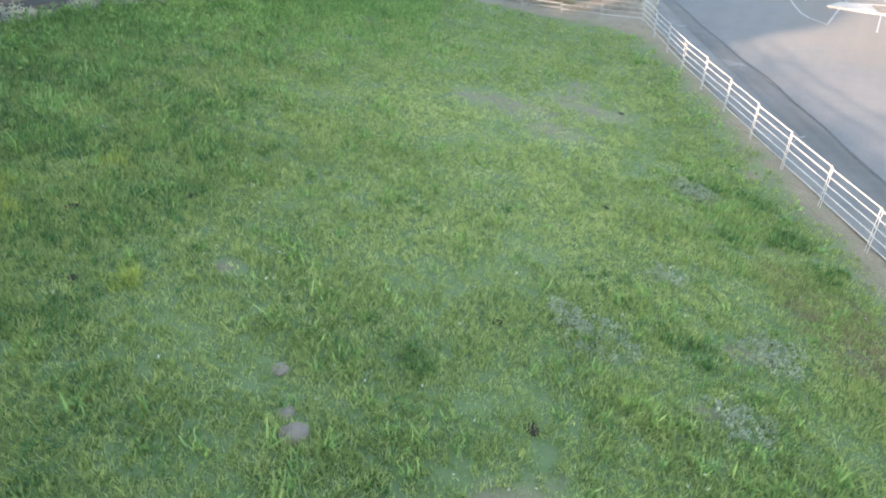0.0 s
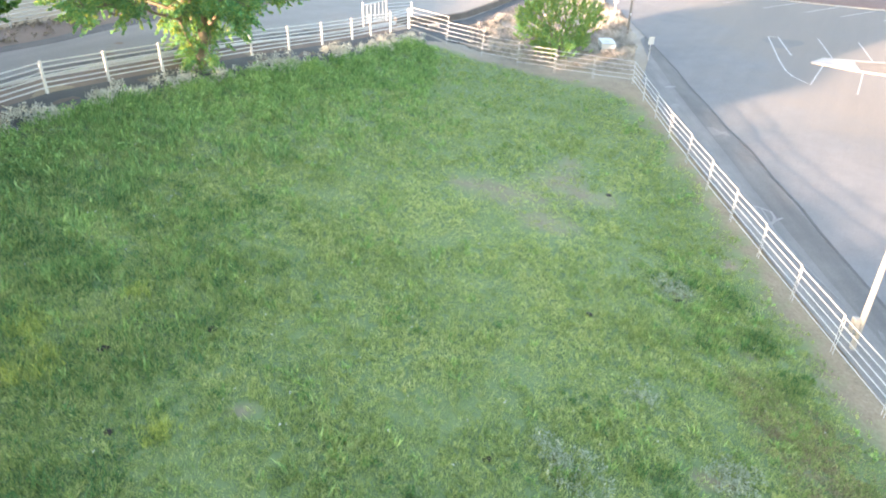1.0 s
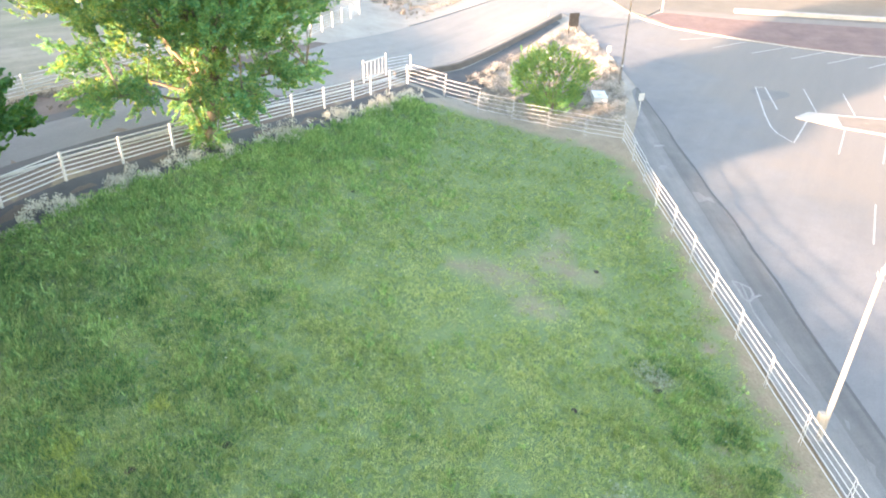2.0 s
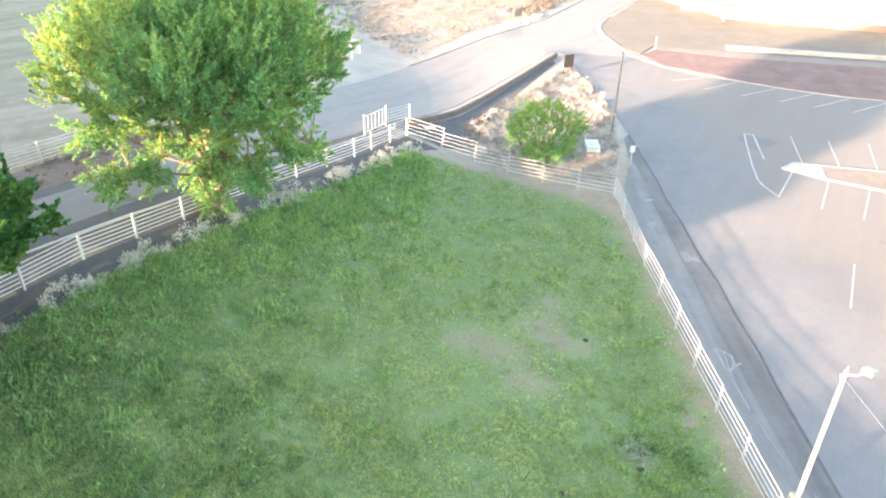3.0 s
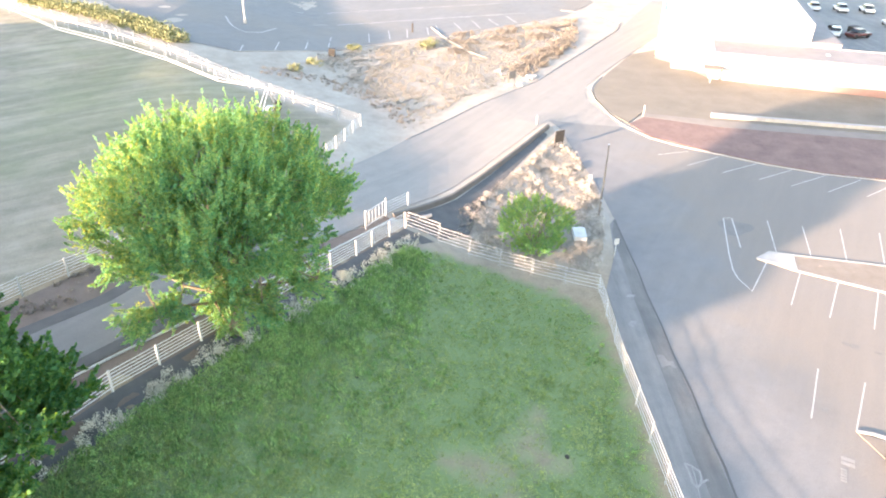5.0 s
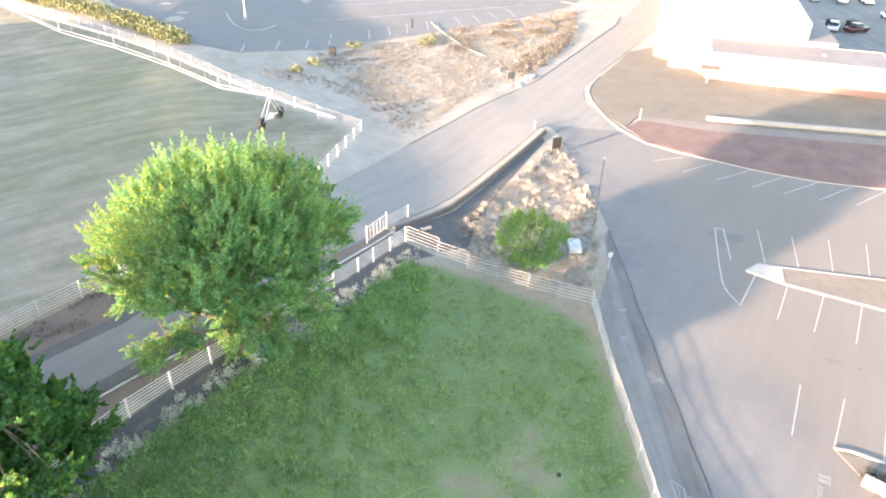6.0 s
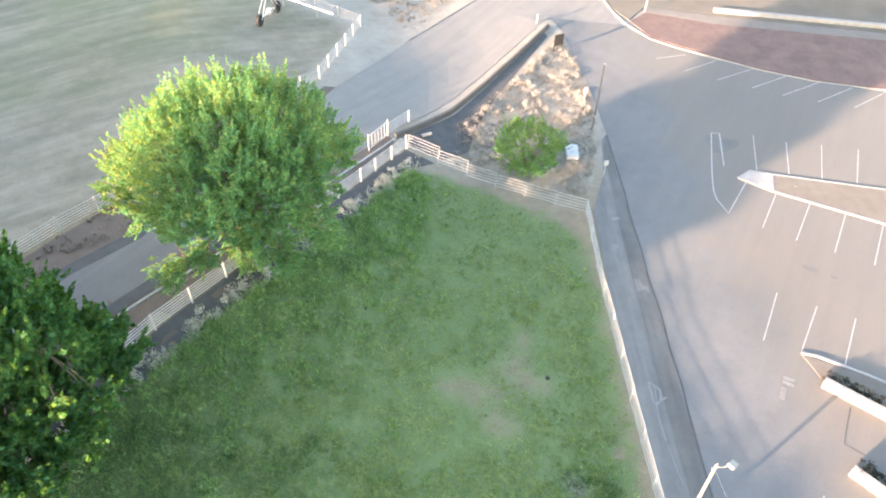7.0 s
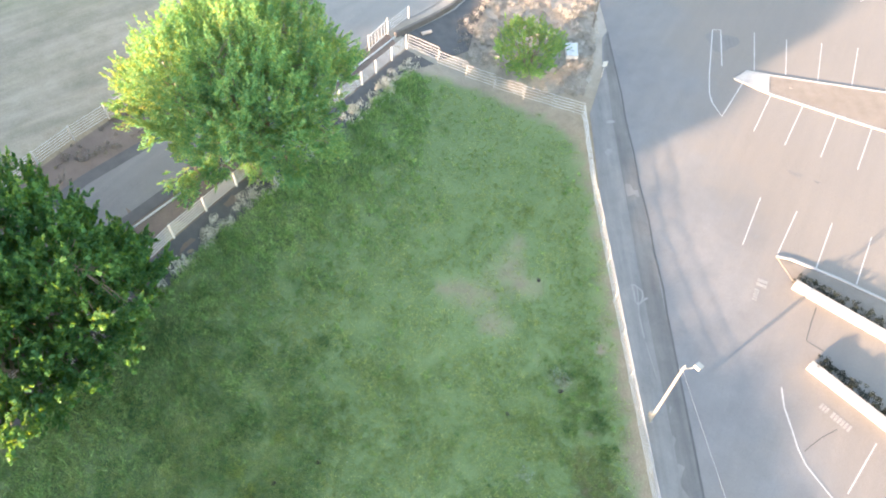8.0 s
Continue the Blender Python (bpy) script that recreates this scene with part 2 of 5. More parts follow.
M_LEAF = leafy("tree_leaves", [(0.045, 0.225, 0.14), (0.09, 0.335, 0.18), (0.155, 0.415, 0.205), (0.25, 0.465, 0.205)], 0.45, 0.5, 0.35, (3.8, 1.36, 0.42))
M_DEEPLEAF = leafy("deep_green_leaves", [(0.023, 0.105, 0.047), (0.044, 0.158, 0.062), (0.07, 0.206, 0.073), (0.12, 0.248, 0.076)], 0.42, 0.5, 0.35, (3.1, 1.75, 0.45))
M_SHRUB = leafy("shrub_leaves", [(0.05, 0.205, 0.11), (0.10, 0.30, 0.145), (0.165, 0.375, 0.165), (0.26, 0.43, 0.165)], 0.45, 0.5, 0.35, (3.1, 1.4, 0.43))
M_SCRUB = leafy("brown_scrub", [(0.145, 0.125, 0.105), (0.20, 0.175, 0.148), (0.26, 0.23, 0.195)], 0.06, 0.9, 0.3, (1.0, 1.0, 0.95))
M_DRYWEED = leafy("dry_weeds", [(0.22, 0.2, 0.172), (0.275, 0.252, 0.218), (0.335, 0.308, 0.27)], 0.08, 0.9, 0.25, (1.1, 1.05, 0.95))
M_PALEWEED = leafy("pale_straw_weeds", [(0.36, 0.33, 0.29), (0.45, 0.415, 0.37), (0.55, 0.51, 0.46)], 0.12, 0.9, 0.3, (1.1, 1.05, 0.98))
M_SAGE = leafy("grey_weeds", [(0.42, 0.42, 0.39), (0.55, 0.545, 0.51), (0.66, 0.65, 0.61)], 0.2, 0.9, 0.4)
M_SILVER = leafy("silvery_weeds", [(0.22, 0.28, 0.19), (0.34, 0.395, 0.30), (0.46, 0.50, 0.41)], 0.25, 0.8, 0.4, (1.1, 1.1, 0.9))
M_STRAW = leafy("straw_grass", [(0.20, 0.18, 0.11), (0.29, 0.26, 0.165), (0.39, 0.35, 0.235)], 0.3, 0.8, 0.4, (1.2, 1.1, 0.85))
M_LIME = leafy("yellow_grass", [(0.20, 0.27, 0.075), (0.32, 0.40, 0.12), (0.45, 0.50, 0.18)], 0.4, 0.7, 0.5, (1.3, 1.2, 0.8))
M_BLOSSOM = leafy("clover_blossom", [(0.55, 0.55, 0.50), (0.70, 0.70, 0.65)], 0.2, 0.8, 0.4, (1.0, 1.0, 0.95))
M_YELLOW = leafy("yellow_shrub_leaves", [(0.17, 0.185, 0.095), (0.24, 0.25, 0.13), (0.32, 0.31, 0.175)], 0.15, 0.7, 0.3, (1.2, 1.15, 0.8))
M_GLASS = material("car_glass", 0.08)[0]
M_GLASS.node_tree.nodes["Principled BSDF"].inputs["Base Color"].default_value = (0.02, 0.025, 0.03, 1)


def paint(name, colour):
    m, nt, b = material(name, 0.3)
    tone = ramp(nt, noise_of(nt, 1.5), (0.3, tuple(c * 0.85 for c in colour)), (0.7, colour))
    nt.links.new(tone, b.inputs["Base Color"])
    return m


M_CARS = [paint("car_white", (0.75, 0.75, 0.74)), paint("car_grey_blue", (0.25, 0.30, 0.34)), paint("car_black", (0.02, 0.02, 0.022)), paint("car_red", (0.11, 0.035, 0.033))]


# ---------------------------------------------------------------- the lie of the land
def soft_over(v, edge, width):
    return width * np.logaddexp(0, (v - edge) / width)


def height(x, y):
    """Ground height: a lot that rises to the north, and a pasture that climbs to the west."""
    x, y = np.asarray(x, float), np.asarray(y, float)
    yy = y - soft_over(y, 112, 8)
    yy = yy + 8 * np.logaddexp(0, (-20 - yy) / 8)
    east = -1.1773 + 0.0616 * (yy - 28)
    bank = 0.3124 * np.logaddexp(0, (2.3548 - 0.1895 * x - 0.062 * (y - 24.5)) / 0.3124)
    # a low swell in the old asphalt beside the pipe fence
    east = east + 0.17 * np.exp(-((y - 36.6) / np.where(y > 36.6, 2.8, 6.5)) ** 2) / (1 + np.exp((16.2 - x) / 0.5)) / (1 + np.exp((x - 25) / 1.2))
    land = east + bank - 0.3124 * np.logaddexp(0, (bank - 4.6651) / 0.3124)
    # unseen ridge added in the south-west, its crest shaped to cast the shade
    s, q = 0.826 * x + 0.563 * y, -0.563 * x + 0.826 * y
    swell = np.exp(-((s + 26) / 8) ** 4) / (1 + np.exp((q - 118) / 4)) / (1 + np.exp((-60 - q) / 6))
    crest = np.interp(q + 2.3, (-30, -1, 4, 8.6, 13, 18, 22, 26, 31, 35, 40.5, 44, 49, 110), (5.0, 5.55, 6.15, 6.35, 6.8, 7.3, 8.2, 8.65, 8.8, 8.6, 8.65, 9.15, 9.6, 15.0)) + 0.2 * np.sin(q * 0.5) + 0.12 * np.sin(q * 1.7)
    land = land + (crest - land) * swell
    # the low bank that carries the lane fence
    u, v = 0.5349 * (x + 17.0) + 0.8449 * (y - 30.1), -0.8449 * (x + 17.0) + 0.5349 * (y - 30.1)
    lift = np.interp(u, (-40, -3, 0, 3, 6.5, 12, 18, 21, 23.5, 26, 27.6, 31), (0.2, 0.3, 0.37, 0.17, 0.1, 0.22, 0.3, 0.36, 0.5, 0.6, 0.7, 0.0))
    lift = lift * np.exp(-(v / np.where(v > 0, 2.6, 2.0 + 3.0 * np.clip((u - 20) / 6, 0, 1))) ** 2)
    # and the fill on both sides of the low wall
    return land + np.maximum(lift, 0.5 * np.exp(-(away(x, y, WALL_LINE) / 3.5) ** 2))


def H(x, y):
    return float(height(x, y))


def inside(x, y, poly):
    x, y = np.asarray(x, float), np.asarray(y, float)
    res = np.zeros(x.shape, bool)
    for (x0, y0), (x1, y1) in zip(poly, poly[1:] + poly[:1]):
        cross = (y0 > y) != (y1 > y)
        with np.errstate(divide="ignore", invalid="ignore"):
            res ^= cross & (x < (x1 - x0) * (y - y0) / (y1 - y0) + x0)
    return res


def away(x, y, line, closed=False):
    """Distance from a polyline."""
    best = np.full(np.shape(x), 1e9)
    for (x0, y0), (x1, y1) in zip(line, line[1:] + (line[:1] if closed else [])):
        dx, dy = x1 - x0, y1 - y0
        k = np.clip(((x - x0) * dx + (y - y0) * dy) / (dx * dx + dy * dy), 0, 1)
        best = np.minimum(best, np.hypot(x - x0 - k * dx, y - y0 - k * dy))
    return best


def wander(x, y, scale, seed=0):
    """A cheap smooth unevenness between about -1 and 1."""
    x, y = np.asarray(x) / scale + seed * 7.3, np.asarray(y) / scale - seed * 3.1
    return (np.sin(x * 1.7 + 1.3 * np.sin(y * 1.1)) + np.sin(y * 2.3 + 1.7 * np.sin(x * 0.9 + 2)) + 0.6 * np.sin(3.9 * x + 2.2 * y)) / 2.6


WALL_LINE = [(-3.3, 55.0), (1.9, 60.6), (5.3, 65.6), (9.4, 72.0), (13.2, 78.2)]
CORNER_W, CORNER_E = (-2.25, 53.4), (13.2, 47.1)
FENCE_W = [CORNER_W, (-3.45, 51.5), (-4.7, 49.53), (-5.77, 47.84), (-18.6, 27.57), (-29.0, 11.4)]
FENCE_N = [CORNER_W, (0.5, 52.1), (13.2, 47.1)]
FENCE_E = [CORNER_E, (13.15, 38.0), (13.9, 16.5), (14.9, -12.0)]
PASTURE = [(-45.0, -13.3), (-18.6, 27.57), CORNER_W, (0.5, 52.1), CORNER_E, (13.15, 38.0), (13.9, 16.5), (14.9, -12.0)]
TURF = [(-41.4, -13.2), (-16.9, 26.5), (-15.4, 29.0), (-10.7, 36.6), (-4.9, 46.2), (-3.1, 49.2), (-2.0, 50.3), (0.5, 50.2), (5.0, 49.0), (9.8, 46.5), (12.0, 44.0), (12.6, 38.0), (12.6, 26.0), (12.5, 15.0), (13.4, -12.0)]
ROAD = [(-36, 10), (-21.3, 31.4), (-15.8, 38.4), (-8.6, 49.4), (-3.5, 56.6), (1.7, 62.6), (5.3, 67.9), (13.6, 81.0), (22.0, 80.2), (19.6, 88.5), (20.2, 93.6), (22.3, 97.3), (35.4, 118), (55, 150),
        (45, 154), (33.0, 128), (23.7, 111.5), (13.9, 95.5), (5.8, 86.6), (-3, 75.0), (-9.5, 63), (-13.6, 51.8), (-20.7, 38.4), (-24.3, 34.8), (-40.4, 12.1)]
LOT = [(17.05, -60), (17.3, 18), (17.1, 33), (16.9, 50), (16.8, 58.5), (16.4, 66), (14.6, 78), (13.6, 81.0), (22.0, 80.2), (24.8, 76.7), (30.4, 73.4), (35.6, 70.6), (40.8, 68.6), (46.7, 67.3), (60, 65.5), (140, 58), (140, -60)]
SHOULDER = [(13.9, -60), (14.6, -12), (14.3, 16.5), (13.7, 38), (13.9, 47.5), (15.6, 52.5), (16.2, 57.5), (16.8, 58.5), (16.9, 50), (17.1, 33), (17.3, 18), (17.05, -60)]
VERGE = [(-2.3, 52.3), (-6.2, 45.3), (-12.6, 34.7), (-17.6, 27.1), (-27.8, 11.8), (-44.0, 12.9), (-27.0, 37.6), (-22.8, 42.9), (-14.6, 54.2), (-10.6, 62.6), (-8.4, 63.2), (-13.2, 52), (-8.4, 49.6), (-4.0, 55.4)]
DITCH = [(0.6, 52.9), (-2.0, 54.5), (-2.8, 55.3), (2.2, 60.4), (5.6, 65.6), (12.6, 77.0), (12.9, 76.2), (6.4, 63.8), (4.2, 58.6), (3.4, 55.0)]
FAR_LOT = [(-36, 96), (-27, 96), (-19.0, 103.6), (-10.6, 110.6), (-1.0, 117.0), (10.6, 124.8), (24, 136), (32, 150), (30, 260), (-120, 260), (-60, 125)]
BEDS = [(2.6, 60.6), (6.0, 66.3), (13.6, 79.5), (15.5, 72), (16.3, 64), (16.0, 60), (15.2, 55), (13.6, 49.5), (8.0, 50.0), (2.0, 53.0)]
BANK = [(-13.2, 92), (-19, 102.5), (-10.6, 109.8), (-1.0, 116), (10, 124), (26, 134), (22, 112), (13.5, 97.5), (5.0, 88.5), (-1.0, 79.5), (-6.3, 86)]
PIVOT = [(-8.3, 77.0), (-11.2, 63.8), (-22.6, 43.7), (-26.6, 39.2), (-46, 12.5), (-300, 12.5), (-300, 250), (-120, 145), (-66, 110.9), (-40.6, 95.7), (-24, 83.5)]


# trodden bare places in the pasture
BARE = ((1.6, 28.6, 1.7), (3.6, 28.2, 2.4), (6.0, 30.4, 2.6), (7.2, 29.6, 1.9), (4.6, 26.2, 1.8), (6.6, 33.0, 1.6), (8.9, 22.4, 0.8), (7.4, 23.6, 0.6), (12.3, 25.2, 1.0), (6.4, 15.7, 0.6), (3.0, 13.1, 0.55), (4.2, 12.6, 0.6), (3.7, 11.6, 0.5), (7.7, 12.9, 0.7), (6.9, 12.4, 0.5), (5.6, 10.4, 0.6), (6.3, 10.1, 0.4), (1.9, 8.5, 0.45), (0.8, 7.8, 0.6), (1.5, 7.6, 0.5), (10.4, 13.3, 0.7), (9.4, 15.0, 0.7), (10.6, 18.6, 0.6), (-2.2, 17.3, 0.5), (-3.0, 9.5, 0.45), (-4.6, 12.8, 0.4), (-9.7, 17.1, 0.5), (-7.4, 9.2, 0.45), (-6.2, 9.6, 0.35))


def trampled(x, y):
    x, y = x + 0.5 * wander(x, y, 0.9, 1), y + 0.5 * wander(x, y, 1.0, 2)
    worn = np.zeros_like(x)
    for cx, cy, r in BARE:
        worn = np.maximum(worn, (0.86 if r > 1.4 else 0.9) * np.exp(-((x - cx) ** 2 + (y - cy) ** 2) / (1.15 * r * r)))
    return worn


def into_turf(x, y):
    """How far a place lies inside the ragged edge of the turf (outside: minus)."""
    rim = away(x, y, TURF, True)
    return np.where(inside(x, y, TURF), rim, -rim) + 0.4 * wander(x, y, 0.8, 11) + 0.3 * wander(x, y, 2.3, 12) - 0.05


# ---------------------------------------------------------------- builders
def link(name, me, mat, parent=None, label=""):
    if mat:
        me.materials.append(mat)
    ob = new(name, me)
    if parent:
        ob.parent = parent
    if label:
        ob["label"] = label
    return ob


def part(name, bm, mat, parent=None, label="", smooth=False):
    me = bpy.data.meshes.new(name)
    bm.to_mesh(me)
    bm.free()
    if smooth:
        me.shade_smooth()
    return link(name, me, mat, parent, label)


def bulk(name, verts, loops, per, mat, parent=None):
    """A big mesh from arrays: faces of `per` corners each."""
    me = bpy.data.meshes.new(name)
    n = len(loops) // per
    me.vertices.add(len(verts))
    me.vertices.foreach_set("co", np.asarray(verts, np.float32).ravel())
    me.loops.add(len(loops))
    me.loops.foreach_set("vertex_index", np.asarray(loops, np.int32))
    me.polygons.add(n)
    me.polygons.foreach_set("loop_start", np.arange(0, n * per, per, dtype=np.int32))
    me.polygons.foreach_set("loop_total", np.full(n, per, np.int32))
    me.update(calc_edges=True)
    return link(name, me, mat, parent)


def empty(name, m=None):
    ob = new(name)
    ob.empty_display_size = 0.3
    if m is not None:
        ob.matrix_basis = m
    return ob


def block(bm, x0, x1, y0, y1, z0, z1, bevel=0.0, turn=None):
    got = bmesh.ops.create_cube(bm, size=1.0)["verts"]
    for v in got:
        v.co = Vector((x0 + (v.co.x + 0.5) * (x1 - x0), y0 + (v.co.y + 0.5) * (y1 - y0), z0 + (v.co.z + 0.5) * (z1 - z0)))
    if turn is not None:
        bmesh.ops.transform(bm, matrix=turn, verts=got)
    if bevel:
        bmesh.ops.bevel(bm, geom=list({e for v in got for e in v.link_edges}), offset=bevel, segments=2, affect="EDGES", profile=0.6)
    return bm


def tube(bm, a, b, r0, r1=None, sides=8):
    a, b = Vector(a), Vector(b)
    r1 = r0 if r1 is None else r1
    q = (b - a).to_track_quat("Z", "Y").to_matrix()
    rings = []
    for p, r in ((a, r0), (b, r1)):
        rings.append([bm.verts.new(p + q @ Vector((r * math.cos(k * math.tau / sides), r * math.sin(k * math.tau / sides), 0))) for k in range(sides)])
    for k in range(sides):
        j = (k + 1) % sides
        bm.faces.new((rings[0][k], rings[0][j], rings[1][j], rings[1][k]))
    bm.faces.new(rings[0][::-1])
    bm.faces.new(rings[1])
    return bm


def bent(bm, pts, radii, sides=8):
    """A bent, tapered limb through the points."""
    rings = []
    for i, p in enumerate(pts):
        way = (Vector(pts[min(i + 1, len(pts) - 1)]) - Vector(pts[max(i - 1, 0)]))
        q = way.to_track_quat("Z", "Y").to_matrix()
        rings.append([bm.verts.new(Vector(p) + q @ Vector((radii[i] * math.cos(k * math.tau / sides), radii[i] * math.sin(k * math.tau / sides), 0))) for k in range(sides)])
    for low, up in zip(rings, rings[1:]):
        for k in range(sides):
            j = (k + 1) % sides
            bm.faces.new((low[k], low[j], up[j], up[k]))
    bm.faces.new(rings[0][::-1])
    bm.faces.new(rings[-1])
    return bm


def drape(name, poly, lift, mat, step=2.0, thick=0.0):
    """A polygon of the plan laid on the land, cut so that it follows it."""
    bm = bmesh.new()
    bm.faces.new([bm.verts.new((x, y, 0)) for x, y in poly])
    bmesh.ops.triangulate(bm, faces=bm.faces[:])
    lo = [min(p[i] for p in poly) for i in (0, 1)]
    hi = [max(p[i] for p in poly) for i in (0, 1)]
    for i, way in ((0, (1, 0, 0)), (1, (0, 1, 0))):
        k = max(lo[i], -60) + step
        while k < min(hi[i], 150):
            co = (k, 0, 0) if i == 0 else (0, k, 0)
            bmesh.ops.bisect_plane(bm, geom=bm.verts[:] + bm.edges[:] + bm.faces[:], plane_co=co, plane_no=way)
            k += step
    bmesh.ops.recalc_face_normals(bm, faces=bm.faces[:])
    if bm.faces and sum(f.normal.z for f in bm.faces) < 0:
        bmesh.ops.reverse_faces(bm, faces=bm.faces[:])
    for v in bm.verts:
        v.co.z = H(v.co.x, v.co.y) + lift
    if thick:
        rim = [e for e in bm.edges if e.is_boundary]
        got = bmesh.ops.extrude_edge_only(bm, edges=rim)["geom"]
        for v in got:
            if isinstance(v, bmesh.types.BMVert):
                v.co.z -= thick
    return part(name, bm, mat)


def along(line, step):
    """Points every step metres on a polyline, ends included."""
    out = [line[0]]
    for a, b in zip(line, line[1:]):
        n = max(1, round(math.dist(a, b) / step))
        out += [(a[0] + (b[0] - a[0]) * k / n, a[1] + (b[1] - a[1]) * k / n) for k in range(1, n + 1)]
    return out


def sweep(line, profile, step=1.5, lift=0.0, bm=None):
    """A kerb or wall: a cross-section (offset to the left, height) carried along a line on the land."""
    bm = bm or bmesh.new()
    pts = along(line, step)
    rings = []
    for i, p in enumerate(pts):
        a, b = pts[max(i - 1, 0)], pts[min(i + 1, len(pts) - 1)]
        d = Vector((b[0] - a[0], b[1] - a[1]))
        d.normalize()
        rings.append([bm.verts.new((p[0] - d.y * o, p[1] + d.x * o, H(p[0] - d.y * o, p[1] + d.x * o) + z + lift)) for o, z in profile])
    n = len(profile)
    for a, b in zip(rings, rings[1:]):
        for k in range(n):
            j = (k + 1) % n
            bm.faces.new((a[k], b[k], b[j], a[j]))
    bm.faces.new(rings[0])
    bm.faces.new(rings[-1][::-1])
    bmesh.ops.recalc_face_normals(bm, faces=bm.faces[:])
    return bm


def kerb_profile(w, h, r=0.03):
    return [(-w / 2, -0.15), (w / 2, -0.15), (w / 2, h - r), (w / 2 - r, h), (-w / 2 + r, h), (-w / 2, h - r)]


def stripe(name, line, width, mat=M_LINE, lift=0.05, label="", group=""):
    """Paint on the pavement, a thin sheet that follows the land."""
    bm = sweep(line, [(-width / 2, -0.004), (width / 2, -0.004), (width / 2, 0), (-width / 2, 0)], 1.0, lift)
    return tagged(part(name, bm, mat), label, "road marking", group)


# ---------------------------------------------------------------- ground and pavements
def ground():
    fine = np.arange(-99, 66.01, 0.75)
    xs = np.concatenate((np.geomspace(-3000, -100, 26), fine, np.geomspace(67, 3000, 26)))
    ys = np.concatenate((-np.geomspace(3000, 46, 26), np.arange(-45, 128.01, 0.75), np.geomspace(130, 3000, 26)))
    X, Y = np.meshgrid(xs, ys)
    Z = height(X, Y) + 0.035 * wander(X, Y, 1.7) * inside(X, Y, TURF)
    for sheet in (ROAD, LOT, SHOULDER, FAR_LOT, VERGE, DITCH):
        Z -= 0.03 * inside(X, Y, sheet)
    nx, ny = len(xs), len(ys)
    idx = np.arange(nx * ny).reshape(ny, nx)
    quads = np.stack((idx[:-1, :-1], idx[:-1, 1:], idx[1:, 1:], idx[1:, :-1]), -1).reshape(-1)
    ob = bulk("ground", np.stack((X, Y, Z), -1).reshape(-1, 3), quads, 4, M_GROUND)
    x, y = X.ravel(), Y.ravel()
    green = np.clip(0.5 + 0.4 * into_turf(x, y), 0, 1)
    green -= 0.85 * trampled(x, y) * inside(x, y, TURF)
    dry = np.maximum(inside(x, y, BEDS), inside(x, y, BANK)) * 0.8
    field = np.clip(np.where(inside(x, y, PIVOT), 0.4 + 0.12 * away(x, y, PIVOT, True), 0), 0, 1)
    col = ob.data.color_attributes.new("zone", "FLOAT_COLOR", "POINT")
    col.data.foreach_set("color", np.stack((np.clip(green, 0, 1), dry, field, np.ones_like(x)), -1).astype(np.float32).ravel())
    ob.data.shade_smooth()
    return tagged(ob, "sloping pasture soil, dry verges and pale field", "ground", kind="structure")


ground()
tagged(drape("road", ROAD, 0.03, M_ROAD), "worn grey asphalt lane past the pasture", "road", kind="structure")
tagged(drape("ground_verge", VERGE, 0.012, M_VERGE), "dark brown dirt verge on both sides of the lane", "verge", kind="structure")
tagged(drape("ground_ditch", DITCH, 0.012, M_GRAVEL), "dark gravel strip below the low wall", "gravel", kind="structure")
FENCE_STRIP = [(-2.3, 53.2), (-18.6, 27.57), (-29.0, 11.4), (-27.4, 10.7), (-16.7, 26.5), (-15.2, 29.0), (-10.4, 36.6), (-4.6, 46.3), (-3.2, 49.4), (-2.1, 50.6), (-0.8, 51.3), (0.3, 52.1)]
tagged(drape("ground_fence_strip", FENCE_STRIP, 0.022, M_GRAVEL), "dark gravelly strip under the lane fence", "gravel", kind="structure")
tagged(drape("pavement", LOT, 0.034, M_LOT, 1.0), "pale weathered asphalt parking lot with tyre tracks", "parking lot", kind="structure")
tagged(drape("pavement_shoulder", SHOULDER, 0.03, M_SHOULDER), "older dark asphalt strip beside the pipe fence", "pavement", kind="structure")
tagged(drape("pavement_band", [(15.8, -60), (16.0, 18), (15.75, 33), (15.8, 46), (16.1, 56), (16.75, 58.3), (16.88, 50), (17.08, 33), (17.28, 18), (17.03, -60)], 0.036, M_BAND), "darker worn band of asphalt beside the joint", "pavement", kind="structure")
tagged(drape("pavement_far", FAR_LOT, 0.03, M_LOT, 4.0), "far asphalt parking lot beyond the dry bank", "parking lot", kind="structure")


# ---------------------------------------------------------------- fences
def pipe_panel(length, rails=5, high=1.5):
    """A steel pipe corral panel: two uprights and its rails, along local x."""
    root = empty("pipe_fence")
    for x in (0.07, length - 0.07):
        part("upright", tube(bmesh.new(), (x, 0, -0.1), (x, 0, high + 0.04), 0.014), M_WHITE, root)
    for k in range(rails):
        z = 0.3 + (high - 0.3) * k / (rails - 1)
        part("rail", tube(bmesh.new(), (0.0, 0, z), (length, 0, z), 0.02), M_WHITE, root)
    return root


def lay(a, b, length, lift=0.0):
    """The pose that carries a panel of that length from a to b over the land."""
    p, q = Vector((*a, H(*a) + lift)), Vector((*b, H(*b) + lift))
    x = (q - p) / length
    up = Vector((0, 0, 1))
    y = up.cross(x).normalized()
    return Matrix(((x.x, y.x, 0, p.x), (x.y, y.y, 0, p.y), (x.z, y.z, 1, p.z), (0, 0, 0, 1)))


def row_of_panels(line, step, label, group, panel):
    pts = along(line, step)
    for a, b in zip(pts, pts[1:]):
        tagged(copy_thing(panel, lay(a, b, 3.0)), label, "fence", group)


